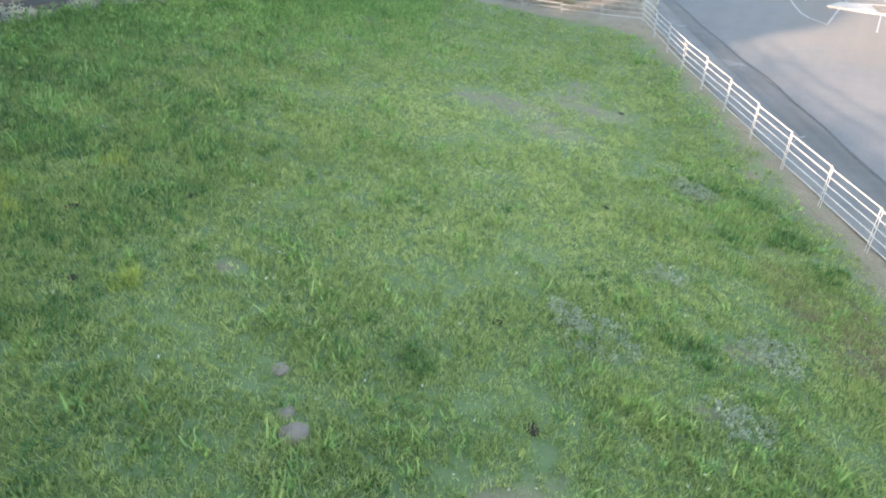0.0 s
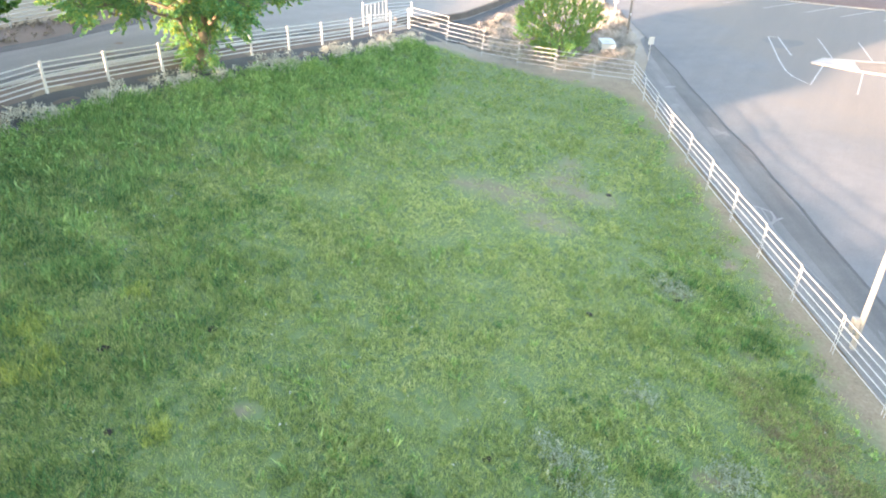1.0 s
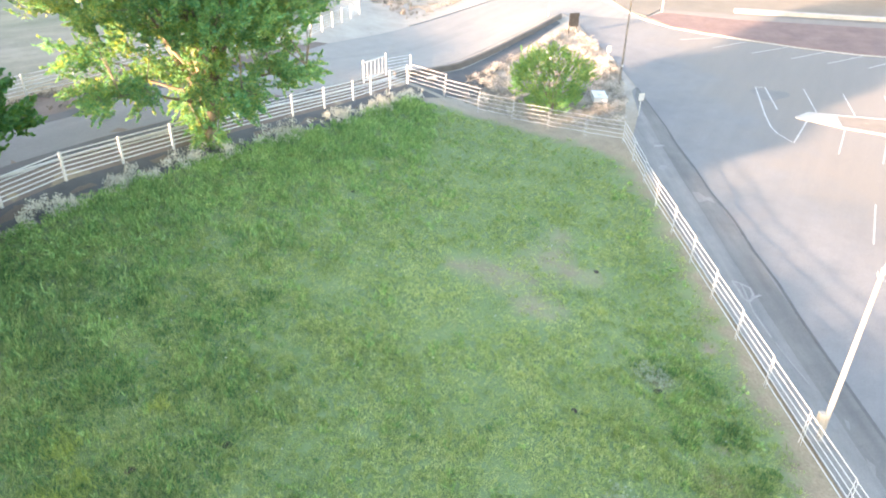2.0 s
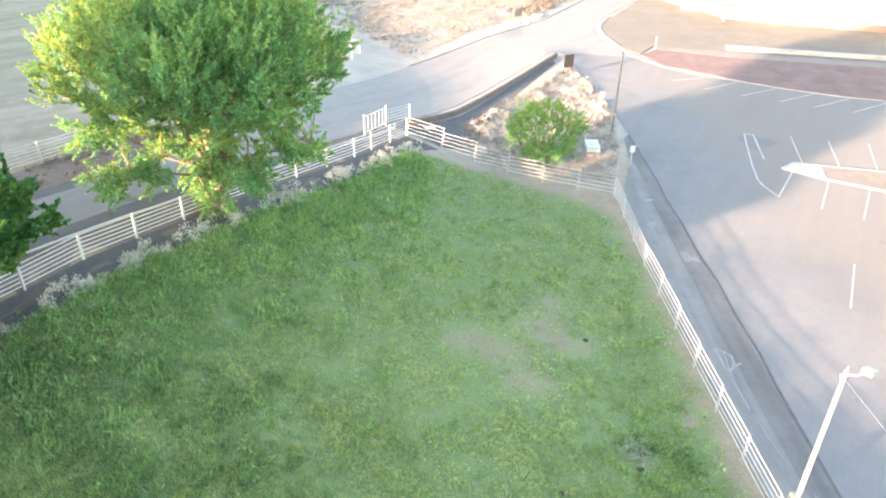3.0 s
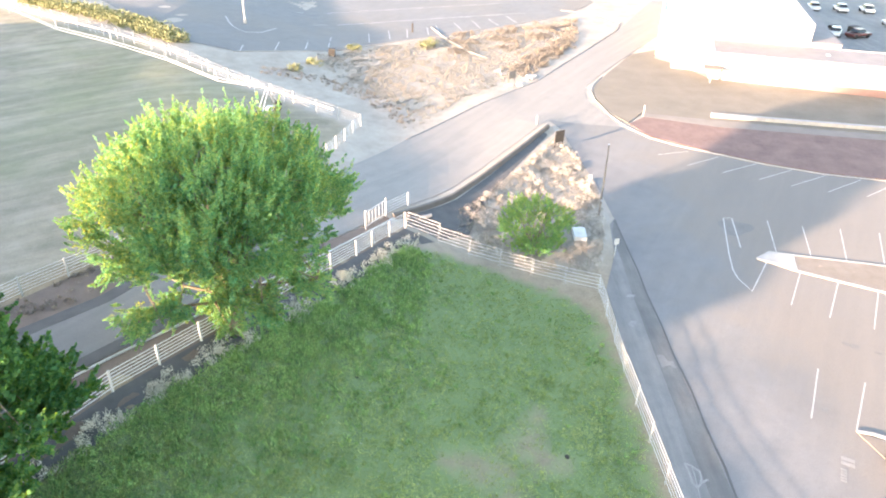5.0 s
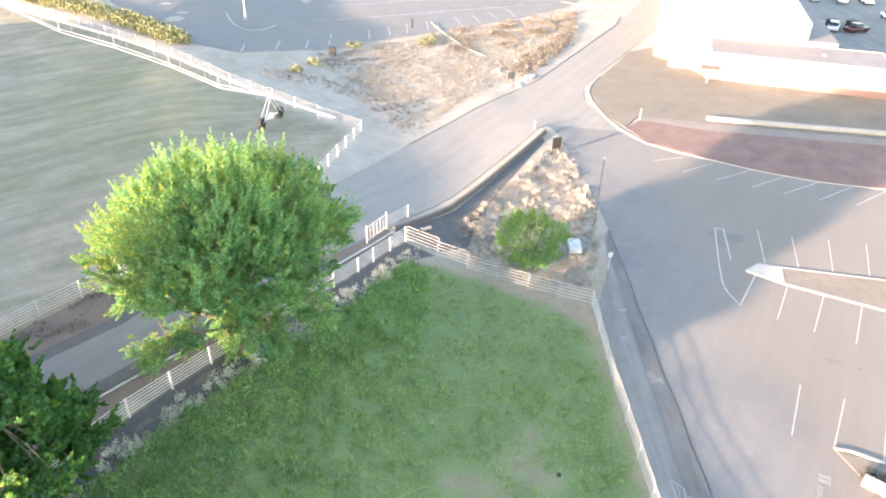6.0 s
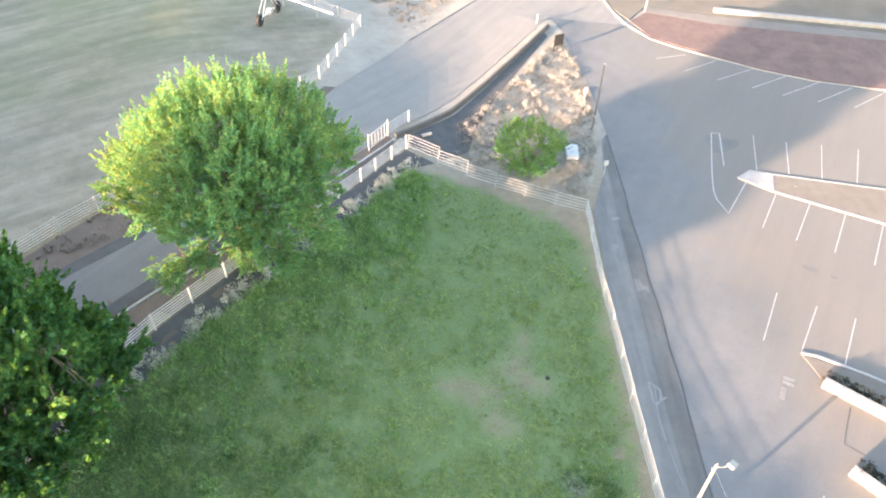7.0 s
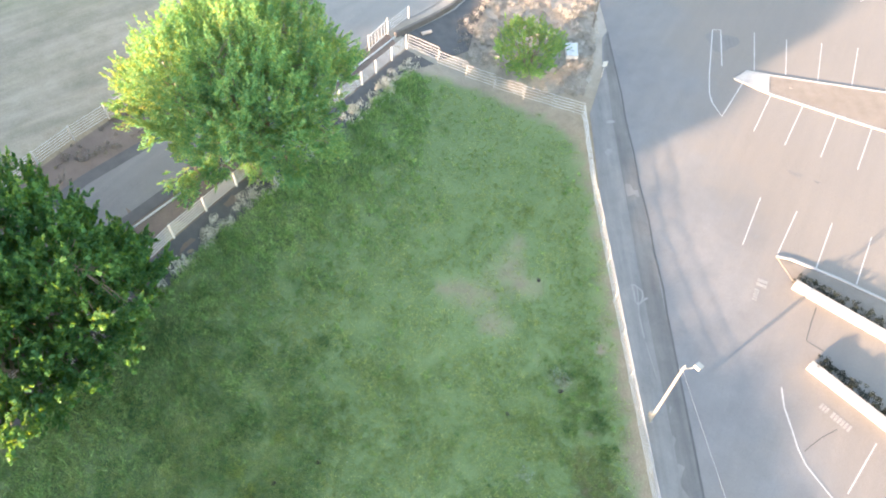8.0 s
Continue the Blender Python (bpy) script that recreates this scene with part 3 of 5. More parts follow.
panel = pipe_panel(3.0)
row_of_panels(FENCE_E, 3.05, "white steel pipe fence panel with five rails along the lot", "pipe fence panels", panel)
row_of_panels(FENCE_N, 2.9, "white steel pipe fence panel across the top of the pasture", "pipe fence panels", panel)
for o in (*panel.children_recursive, panel):
    bpy.data.objects.remove(o)


def rail_fence(line, step, label, high=1.38, rails=6, width=0.055, bar=0.02, mat=M_WHITE):
    """A fence of white square posts with pipe rails through them."""
    root = empty("fence", Matrix.Translation((*line[0], H(*line[0]))))
    back = root.matrix_basis.inverted()
    pts = along(line, step)
    me = bpy.data.meshes.new("post")
    bm = block(bmesh.new(), -width, width, -width, width, -0.2, high + 0.05, 0.012)
    bm.to_mesh(me)
    bm.free()
    me.materials.append(mat)
    for p in pts:
        ob = new("post", me)
        ob.parent = root
        ob.matrix_basis = back @ pose(p[0], p[1], H(*p), 0, 0, 57 + random.uniform(-4, 4))
    for a, b in zip(pts, pts[1:]):
        for k in range(rails):
            z = 0.27 + (high - 0.3) * k / (rails - 1)
            bm = tube(bmesh.new(), (*a, H(*a) + z), (*b, H(*b) + z), bar, sides=6)
            bmesh.ops.transform(bm, matrix=back, verts=bm.verts[:])
            part("rail", bm, mat, root)
    return tagged(root, label, "fence", "rail fences")


rail_fence(FENCE_W, 3.0, "white post and rail fence along the pasture and lane", bar=0.031)
rail_fence([(-8.3, 77.0), (-11.2, 63.8), (-22.4, 43.4), (-26.3, 38.9), (-44.3, 14.2)], 3.0, "white post and rail fence on the far side of the lane")
rail_fence([(-8.3, 77.0), (-13.6, 79.0), (-24.6, 83.6), (-33, 89), (-41.7, 94.6), (-66, 110.9)], 3.0, "dusty white post and rail fence round the pale field", rails=5, bar=0.016, mat=M_LINE)


def gate():
    """A tall barred gate and a short run of rails beside the wall."""
    a, b, c = Vector((-5.5, 52.6)), Vector((-4.0, 55.2)), Vector((-2.2, 58.2))
    root = empty("gate", Matrix.Translation((a.x, a.y, H(*a))))
    back = root.matrix_basis.inverted()

    def bar(name, p, q, r):
        bm = tube(bmesh.new(), p, q, r)
        bmesh.ops.transform(bm, matrix=back, verts=bm.verts[:])
        part(name, bm, M_WHITE, root)

    def at(p, z):
        return (p.x, p.y, H(*p) + z)
    for p in (a, b, c):
        bar("gate_post", at(p, -0.1), at(p, 1.75 if p is not c else 1.3), 0.06)
    for k in range(1, 6):
        p = a.lerp(b, k / 6)
        bar("bar", at(p, 0.25), at(p, 1.55), 0.02)
    for z in (0.25, 1.55):
        bar("gate_rail", at(a, z), at(b, z), 0.04)
    for z in (0.3, 0.55, 0.8, 1.05, 1.28):
        bar("rail", at(b, z), at(c, z), 0.024)
    return tagged(root, "white barred steel gate with a short rail wing beside the lane", "gate")


gate()

for line, w in (([(-33.6, 13.0), (-21.2, 30.9), (-15.7, 37.5), (-8.5, 48.7)], 1.0), ([(-40.9, 13.0), (-24.5, 35.2), (-20.9, 38.8), (-13.9, 51.7)], 1.0)):
    bm = sweep(line, [(-w / 2, -0.1), (w / 2, -0.1), (w / 2, 0), (-w / 2, 0)], 1.5, 0.038)
    tagged(part("road_shoulder", bm, M_GRAVEL), "dark gravel shoulder along the lane", "shoulder", kind="structure")

# the lane's kerb, the wall that it turns into, and the other kerbs
KERB_W = [(-32.5, 12.2), (-20.9, 30.0), (-15.6, 36.3), (-8.3, 47.3), (-3.3, 55.0)]
tagged(part("kerb", sweep(KERB_W, kerb_profile(0.11, 0.13, 0.02)), M_WHITE), "thin white kerb along the near edge of the lane", "kerb", kind="structure")
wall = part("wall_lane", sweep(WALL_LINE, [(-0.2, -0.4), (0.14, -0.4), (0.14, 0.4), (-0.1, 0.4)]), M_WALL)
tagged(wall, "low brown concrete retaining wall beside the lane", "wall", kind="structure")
tagged(part("wall_cap", sweep(WALL_LINE, [(-0.04, 0.404), (0.17, 0.404), (0.17, 0.45), (0.15, 0.47), (-0.02, 0.47), (-0.04, 0.45)]), M_CAP), "worn concrete cap on the low wall", "wall", kind="structure")
NORTH_KERB = [(23.3, 98.0), (21.3, 94.2), (20.6, 91.5), (20.6, 88.6), (21.5, 83.6), (22.6, 80.4), (24.8, 76.9), (27.4, 75.0), (30.4, 73.4), (35.6, 70.6), (40.8, 68.6), (46.7, 67.3), (60, 65.5), (110, 60)]
tagged(part("kerb_north", sweep(NORTH_KERB, kerb_profile(0.12, 0.14)), M_KERB), "curved white concrete kerb round the planted bed", "kerb", kind="structure")
tagged(part("kerb_road", sweep([(-3.0, 75.0), (5.8, 86.6), (13.9, 95.5), (23.7, 111.5), (31, 124.2), (33, 130.5), (30.5, 137), (24, 141)], kerb_profile(0.18, 0.12)), M_CONCRETE), "grey kerb along the dry bank", "kerb", kind="structure")

tagged(part("kerb_far", sweep([(-27.0, 95.6), (-19.0, 103.2), (-10.6, 110.2), (-1.0, 116.6), (10.6, 124.4), (20, 132.3)], kerb_profile(0.16, 0.1)), M_CONCRETE), "grey kerb along the edge of the far lot", "kerb", kind="structure")

# planted bed, path, lawn and low white wall before the building
MULCH = [(23.3, 81.0), (25.0, 77.2), (30.5, 73.7), (35.7, 70.9), (40.9, 68.9), (46.8, 67.6), (60, 65.9), (110, 60.4), (110, 71), (52.3, 77.6), (33.4, 80.6), (25.6, 83.2)]
PATH = [(25.6, 83.2), (33.4, 80.6), (52.3, 77.6), (110, 71), (110, 73.2), (52.5, 79.4), (33.6, 82.6), (25.9, 84.4)]
LAWN = [(23.6, 98.0), (21.6, 94.0), (20.9, 91.4), (20.9, 88.8), (21.8, 83.8), (23.2, 81.2), (25.6, 84.5), (33.6, 82.7), (52.5, 79.5), (110, 73.3), (110, 79), (60.2, 91.4), (38.3, 98.2), (36.6, 103), (33, 107.3), (35, 112), (30, 109)]
tagged(drape("ground_mulch", MULCH, 0.12, M_MULCH, thick=0.2), "planted bed covered with dark red mulch", "flower bed", kind="structure")
tagged(drape("path", PATH, 0.13, M_PATH, thick=0.2), "dusty concrete footpath above the red bed", "path", kind="structure")
tagged(drape("ground_lawn", LAWN, 0.11, M_LAWN, thick=0.2), "dry brown lawn before the white building", "lawn", kind="structure")
tagged(part("wall_white", sweep([(34.0, 83.8), (53.6, 80.6), (80, 77)], [(-0.3, -0.2), (0.3, -0.2), (0.3, 0.5), (0.26, 0.54), (-0.26, 0.54), (-0.3, 0.5)]), M_KERB), "long low white wall at the foot of the lawn", "wall", kind="structure")
p = (25.6, 83.6)
tagged(part("bollard", tube(tube(bmesh.new(), (*p, H(*p)), (*p, H(*p) + 1.35), 0.09), (*p, H(*p) + 1.35), (*p, H(*p) + 1.45), 0.09, 0.03), M_KERB), "pale round bollard at the end of the footpath", "bollard")

# parking islands
ISLAND = [(27.7, 52.2), (29.1, 53.25), (31.1, 52.75), (40.2, 51.0), (70, 45.6), (70, 33.0), (38.1, 46.7), (30.4, 50.4)]
tagged(part("kerb_island", sweep(ISLAND + ISLAND[:1], kerb_profile(0.22, 0.15), 1.5), M_KERB), "white kerb round a tapering parking island", "kerb", kind="structure")
tagged(drape("ground_island", ISLAND, 0.13, M_ISLAND, thick=0.2), "tan gravel filling a parking island", "island", kind="structure")
tagged(drape("island_nose", [(27.75, 52.2), (29.1, 53.2), (31.0, 52.7), (30.4, 50.5)], 0.165, M_KERB, thick=0.2), "pale concrete nose of the parking island", "island", kind="structure")
ROW2_KERB = [(26.5, 32.9), (27.5, 32.7), (30.6, 31.1), (33.6, 29.2), (60, 14)]
tagged(part("kerb_row", sweep(ROW2_KERB, kerb_profile(0.22, 0.16)), M_KERB), "white kerb at the head of the parking stalls", "kerb", kind="structure")
tagged(drape("ground_strip", [(26.5, 32.8), (30.6, 30.95), (33.6, 29.05), (60, 13.8), (60, 5), (32.3, 26.4), (27.3, 30.4)], 0.09, M_ISLAND, thick=0.15), "sandy strip behind the parking kerb", "island", kind="structure")

# painted lines
STALL = "white painted parking stall line"
for a, b in (((31.1, 58.7), (29.8, 53.4)), ((34.0, 57.8), (32.6, 52.9)), ((37.3, 57.4), (35.4, 52.3)), ((40.6, 56.8), (38.4, 51.8)), ((43.6, 56.2), (41.4, 51.2)),
             ((30.5, 50.2), (27.9, 45.8)), ((33.1, 49.0), (30.2, 44.3)), ((35.7, 47.7), (32.9, 43.0)), ((38.4, 46.4), (35.6, 41.7)),
             ((26.7, 38.6), (24.1, 33.9)), ((29.3, 37.3), (26.6, 33.1)), ((31.8, 36.2), (29.3, 32.0)), ((34.5, 34.9), (31.9, 30.6)), ((37.2, 33.5), (34.6, 29.2)),
             ((31.2, 72.4), (27.1, 70.1)), ((34.9, 70.9), (30.3, 68.5)), ((38.0, 69.5), (33.6, 67.1)), ((41.0, 68.3), (36.4, 65.8)), ((44.4, 67.5), (39.7, 64.7)), ((47.7, 66.8), (43.1, 63.8)), ((28.2, 73.6), (24.6, 72.6)),
             ((29.3, 18.6), (26.4, 15.4))):
    stripe("parking_line", [a, b], 0.095, label=STALL, group="parking stall lines")
stripe("bay_line", [(26.9, 53.9), (27.9, 59.0), (27.1, 59.0), (25.5, 52.8), (25.0, 50.4), (25.0, 49.2), (25.5, 47.5), (28.3, 51.7)], 0.12, label="white painted outline of an end bay")
stripe("bay_line", [(24.1, 22.4), (23.9, 21.0), (24.0, 19.5), (24.05, 18.2), (24.3, 17.1), (25.3, 15.2), (27.2, 12.6)], 0.12, label="curved white painted edge line on the lot")
for a, b in (((-26.4, 96.3), (-26.7, 99.6)), ((-22.6, 100.6), (-22.9, 105)), ((-19.0, 104.2), (-19.4, 110.0)), ((-16.2, 108.0), (-16.6, 114.1)), ((-13.4, 110.3), (-13.9, 116.0)), ((-10.4, 112.3), (-11.0, 117.8)), ((-7.3, 114.6), (-7.9, 120.0)),
             ((-4.6, 115.9), (-4.9, 121.5)), ((-1.2, 118.0), (-1.6, 123.5)), ((0.6, 119.2), (0.0, 124.4)), ((4.4, 121.6), (3.2, 127)), ((7.6, 123.6), (6.4, 129)), ((10.8, 126), (9.4, 131.4)), ((14.2, 128.6), (12.8, 134))):
    stripe("parking_line", [a, b], 0.16, label="faded white stall line in the far lot", group="far parking stall lines")
for k in range(7):
    x, y = -22 + k * 5.2, 121 + k * 2.2
    stripe("parking_line", [(x, y), (x + 7.5, y + 3.4)], 0.15, label="faded white stall line in the far lot", group="far parking stall lines")
    stripe("parking_line", [(x - 3, y + 9), (x + 4, y + 13)], 0.15, label="faded white stall line in the far lot", group="far parking stall lines")
stripe("bay_line", [(-33, 114.5), (-31.6, 111), (-30.2, 108.4), (-28.1, 106.9), (-26.2, 108.6), (-25.0, 113.4)], 0.2, label="curved white island outline in the far lot")


def bars(origin, way, count, w, h, gap):
    """Worn painted lettering that cannot be read, as plain bars."""
    d = Vector(way).normalized()
    n = Vector((-d.y, d.x))
    for k in range(count):
        a = Vector(origin) + d * k * (w + gap)
        quad = [a, a + d * w, a + d * w + n * h, a + n * h]
        tagged(drape("painted_bar", [tuple(q) for q in quad], 0.052, M_FADED), "worn white painted bar on the asphalt", "road marking", "painted bars")


bars((26.2, 21.0), (1.5, -1.7), 3, 0.16, 0.5, 0.05)
bars((26.75, 20.35), (1.5, -1.7), 6, 0.18, 0.55, 0.06)
bars((24.6, 31.0), (-0.5, -1.0), 2, 0.3, 0.75, 0.08)
bars((24.15, 30.1), (-0.5, -1.0), 5, 0.16, 0.34, 0.06)


# ---------------------------------------------------------------- poles and signs
def lamp_post():
    x, y = 14.7, 19.9
    z = H(x, y)
    root = empty("street_lamp", pose(x, y, z))
    part("pole", tube(bmesh.new(), (0, 0, -0.2), (0, 0, 7.5), 0.105, 0.075, 12), M_POST, root)
    part("base_plate", block(bmesh.new(), -0.17, 0.17, -0.17, 0.17, 0.0, 0.04, 0.01), M_CONCRETE, root, "grey base plate")
    part("control_box", block(bmesh.new(), -0.32, -0.11, -0.12, 0.12, 0.75, 1.3, 0.02), M_POST, root, "pale metal control box")
    part("arm", bent(bmesh.new(), [(0, 0, 7.3), (0.22, 0.0, 7.36), (0.42, 0.04, 7.28), (0.62, 0.06, 7.34)], [0.045, 0.04, 0.035, 0.035]), M_POST, root)
    tilt = pose(0.88, 0.08, 7.44, 0, 12, 38)
    head = part("lamp_head", block(bmesh.new(), -0.24, 0.24, -0.2, 0.2, -0.11, 0.11, 0.05, tilt), M_POST, root, "cream floodlight housing")
    part("lens", block(bmesh.new(), -0.2, 0.2, -0.16, 0.16, -0.135, -0.112, 0.008, tilt), M_GLASS, head, "dark glass lens")
    part("photocell", tube(bmesh.new(), (0.02, 0, 7.57), (0.02, 0, 7.72), 0.035, 0.03, 8), M_POST, root)
    part("cap", tube(bmesh.new(), (0, 0, 7.5), (0, 0, 7.56), 0.09, 0.03, 12), M_POST, root)
    part("bracket", bent(bmesh.new(), [(0, 0, 7.15), (-0.16, -0.05, 7.22), (-0.24, -0.08, 7.45)], [0.02, 0.018, 0.018], 6), M_STEEL, root)
    tagged(root, "tall white lamp post with one floodlight at the pasture fence", "street lamp")
    end = (21.2, -17.0)
    ez = H(*end)
    pole2 = part("utility_pole", tube(bmesh.new(), (*end, ez - 0.3), (*end, ez + 4.0), 0.15, 0.11, 10), M_POLE)
    tagged(pole2, "plain wooden pole that carries the lamp's cable", "utility pole")
    a, b = Vector((x, y, z + 7.2)), Vector((*end, ez + 3.8))
    pts = [a.lerp(b, k / 14) - Vector((0, 0, 0.5 * math.sin(math.pi * k / 14))) for k in range(15)]
    tagged(part("cable", bent(bmesh.new(), pts, [0.006] * 15, 5), M_STEEL), "thin pale overhead cable from the lamp post", "cable")


lamp_post()


def wood_pole():
    x, y = 15.5, 59.1
    root = empty("utility_pole", pose(x, y, H(x, y)))
    part("pole", tube(bmesh.new(), (0, 0, -0.3), (0, 0, 7.0), 0.10, 0.065, 12), M_POLE, root)
    part("pole_cap", tube(bmesh.new(), (0, 0, 7.0), (0, 0, 7.05), 0.1, 0.04, 12), M_STEEL, root)
    part("tag", block(bmesh.new(), -0.06, 0.06, -0.15, -0.13, 1.5, 1.7, 0.004), M_STEEL, root)
    tagged(root, "bare brown wooden pole beside the lot entrance", "utility pole")


wood_pole()


def small_sign(x, y, high, label, turn=0.0):
    root = empty("sign", pose(x, y, H(x, y), 0, 0, turn))
    part("post", tube(bmesh.new(), (0, 0, -0.2), (0, 0, high - 0.1), 0.035, sides=8), M_WHITE, root)
    part("panel", block(bmesh.new(), -0.22, 0.22, -0.05, -0.02, high - 0.55, high, 0.012), M_WHITE, root)
    part("clamp", block(bmesh.new(), -0.06, 0.06, -0.02, 0.04, high - 0.4, high - 0.34, 0.005), M_STEEL, root)
    tagged(root, label, "sign", "small signs")


small_sign(15.5, 52.2, 1.75, "small white sign on a thin white post", 10)
small_sign(15.3, 63.6, 1.9, "white notice on a thin post at the dry bed", 20)
x, y = 12.0, 79.4
tagged(part("marker_post", tube(tube(bmesh.new(), (x, y, H(x, y) - 0.1), (x, y, H(x, y) + 1.0), 0.11), (x, y, H(x, y) + 1.0), (x, y, H(x, y) + 1.08), 0.11, 0.05), M_KERB), "short pale marker post at the end of the wall", "post")


def board_sign(x, y, wide, high, label, turn, mat=M_DARK):
    root = empty("notice_board", pose(x, y, H(x, y), 0, 0, turn))
    for s in (-1, 1):
        part("leg", block(bmesh.new(), s * wide * 0.42 - 0.05, s * wide * 0.42 + 0.05, -0.05, 0.05, -0.2, high - 0.05, 0.01), mat, root)
    part("board", block(bmesh.new(), -wide / 2, wide / 2, -0.11, -0.053, high * 0.34, high, 0.015), mat, root)
    tagged(root, label, "notice board", "notice boards")


board_sign(13.7, 73.4, 1.15, 2.0, "dark board on two legs in the dry bed", 25)
board_sign(10.4, 95.0, 1.3, 1.5, "weathered brown board on two legs by the road", 35, M_POLE)
# broken concrete round the board, and a low pale edging up the bank
for k, (x, y, size) in enumerate(((8.8, 99.3, 0.5), (9.9, 93.2, 0.55), (11.4, 93.9, 0.6), (13.2, 96.9, 0.7), (12.3, 96.2, 0.45), (9.4, 98.0, 0.4), (13.9, 97.6, 0.5))):
    bm = block(bmesh.new(), -size, size, -size * 0.7, size * 0.7, -0.1, size * 0.45, 0.06)
    for v in bm.verts:
        v.co += Vector((0.12 * math.sin(k + 3 * v.co.y), 0.1 * math.cos(2 * k + 4 * v.co.x), 0.06 * math.sin(5 * v.co.x + k)))
    ob = part("concrete_slab", bm, M_KERB)
    ob.matrix_basis = pose(x, y, H(x, y), 4, -3, 40 * k)
    tagged(ob, "broken pale concrete slab lying on the bank", "rubble", "broken slabs")
tagged(part("kerb_bank", sweep([(-0.8, 123.0), (1.7, 115.4), (4.8, 108.6), (7.4, 105.4)], kerb_profile(0.2, 0.22)), M_CONCRETE), "low pale concrete edging up the dry bank", "kerb", kind="structure")
x, y = -15.0, 103.4
tagged(part("utility_box", block(bmesh.new(), x - 0.45, x + 0.45, y - 0.35, y + 0.35, H(x, y) - 0.1, H(x, y) + 1.1, 0.04), M_DARK), "dark utility box at the edge of the far lot", "utility box")
x, y = -3.9, 119.6
tagged(part("marker_post", tube(bmesh.new(), (x, y, H(x, y) - 0.1), (x, y, H(x, y) + 1.5), 0.16), M_DARK), "dark post at the edge of the far lot", "post")


def utility_box(x, y):
    root = empty("utility_cabinet", pose(x, y, H(x, y), 0, 0, -3))
    part("plinth", block(bmesh.new(), -0.62, 0.62, -1.0, 1.0, -0.2, 0.12, 0.02), M_CONCRETE, root, "concrete plinth")
    part("lid", block(bmesh.new(), -0.55, 0.55, -0.95, 0.95, 0.12, 0.55, 0.04), M_WHITE, root)
    part("vent_cover", block(bmesh.new(), -0.2, 0.2, -0.3, 0.3, 0.55, 0.6, 0.02), M_WHITE, root)
    tagged(root, "low white utility cabinet on a concrete plinth beside the shrub", "utility cabinet")


utility_box(13.0, 55.2)


# ---------------------------------------------------------------- plants


def leaf_cloud(name, centres, radii, count, size, mat, parent, lift=0.35, seed=1, flat=0.75):
    """Many small folded leaves gathered round the centres, each leaf a pair of triangles."""
    r = np.random.default_rng(seed)
    n = len(centres) * count
    c, rad = np.repeat(centres, count, 0), np.repeat(radii, count, 0)
    d = r.normal(size=(n, 3))
    d /= np.linalg.norm(d, axis=1)[:, None]
    at = c + d * (rad * r.random(n) ** 0.45)[:, None] * np.array((1, 1, flat))
    way = d + r.normal(size=(n, 3)) * 0.7 + np.array((0, 0, lift))
    way /= np.linalg.norm(way, axis=1)[:, None]
    side = np.cross(way, r.normal(size=(n, 3)))
    side /= np.linalg.norm(side, axis=1)[:, None] + 1e-9
    fold = np.cross(way, side)
    s = (size * r.uniform(0.6, 1.35, n))[:, None]
    base, tip = at - way * s * 0.5, at + way * s * 0.6
    verts = np.stack((base, at + side * s * 0.34 + fold * s * 0.1, tip, at - side * s * 0.34 + fold * s * 0.1), 1).reshape(-1, 3)
    k = np.arange(n)[:, None] * 4
    loops = np.concatenate((k, k + 1, k + 2, k, k + 2, k + 3), 1).ravel()
    return bulk(name, verts, loops, 3, mat, parent)


def sprays(name, starts, ways, lengths, per, size, mat, parent, seed):
    """Leafy shoots: small folded leaves set along straight twigs that thin out to the tip."""
    r = np.random.default_rng(seed)
    n = len(starts) * per
    at0, d, ln = np.repeat(starts, per, 0), np.repeat(ways, per, 0), np.repeat(lengths, per)
    t = r.random(n) ** 0.85
    at = at0 + d * (t * ln)[:, None] + r.normal(size=(n, 3)) * (0.095 * ln * (1.1 - t))[:, None]
    way = d * 0.8 + r.normal(size=(n, 3)) * 0.55
    way /= np.linalg.norm(way, axis=1)[:, None]
    side = np.cross(way, r.normal(size=(n, 3)))
    side /= np.linalg.norm(side, axis=1)[:, None] + 1e-9
    fold = np.cross(way, side)
    s = (size * r.uniform(0.6, 1.35, n))[:, None]
    verts = np.stack((at - way * s * 0.5, at + side * s * 0.32 + fold * s * 0.1, at + way * s * 0.6, at - side * s * 0.32 + fold * s * 0.1), 1).reshape(-1, 3)
    k = np.arange(n)[:, None] * 4
    return bulk(name, verts, np.concatenate((k, k + 1, k + 2, k, k + 2, k + 3), 1).ravel(), 3, mat, parent)


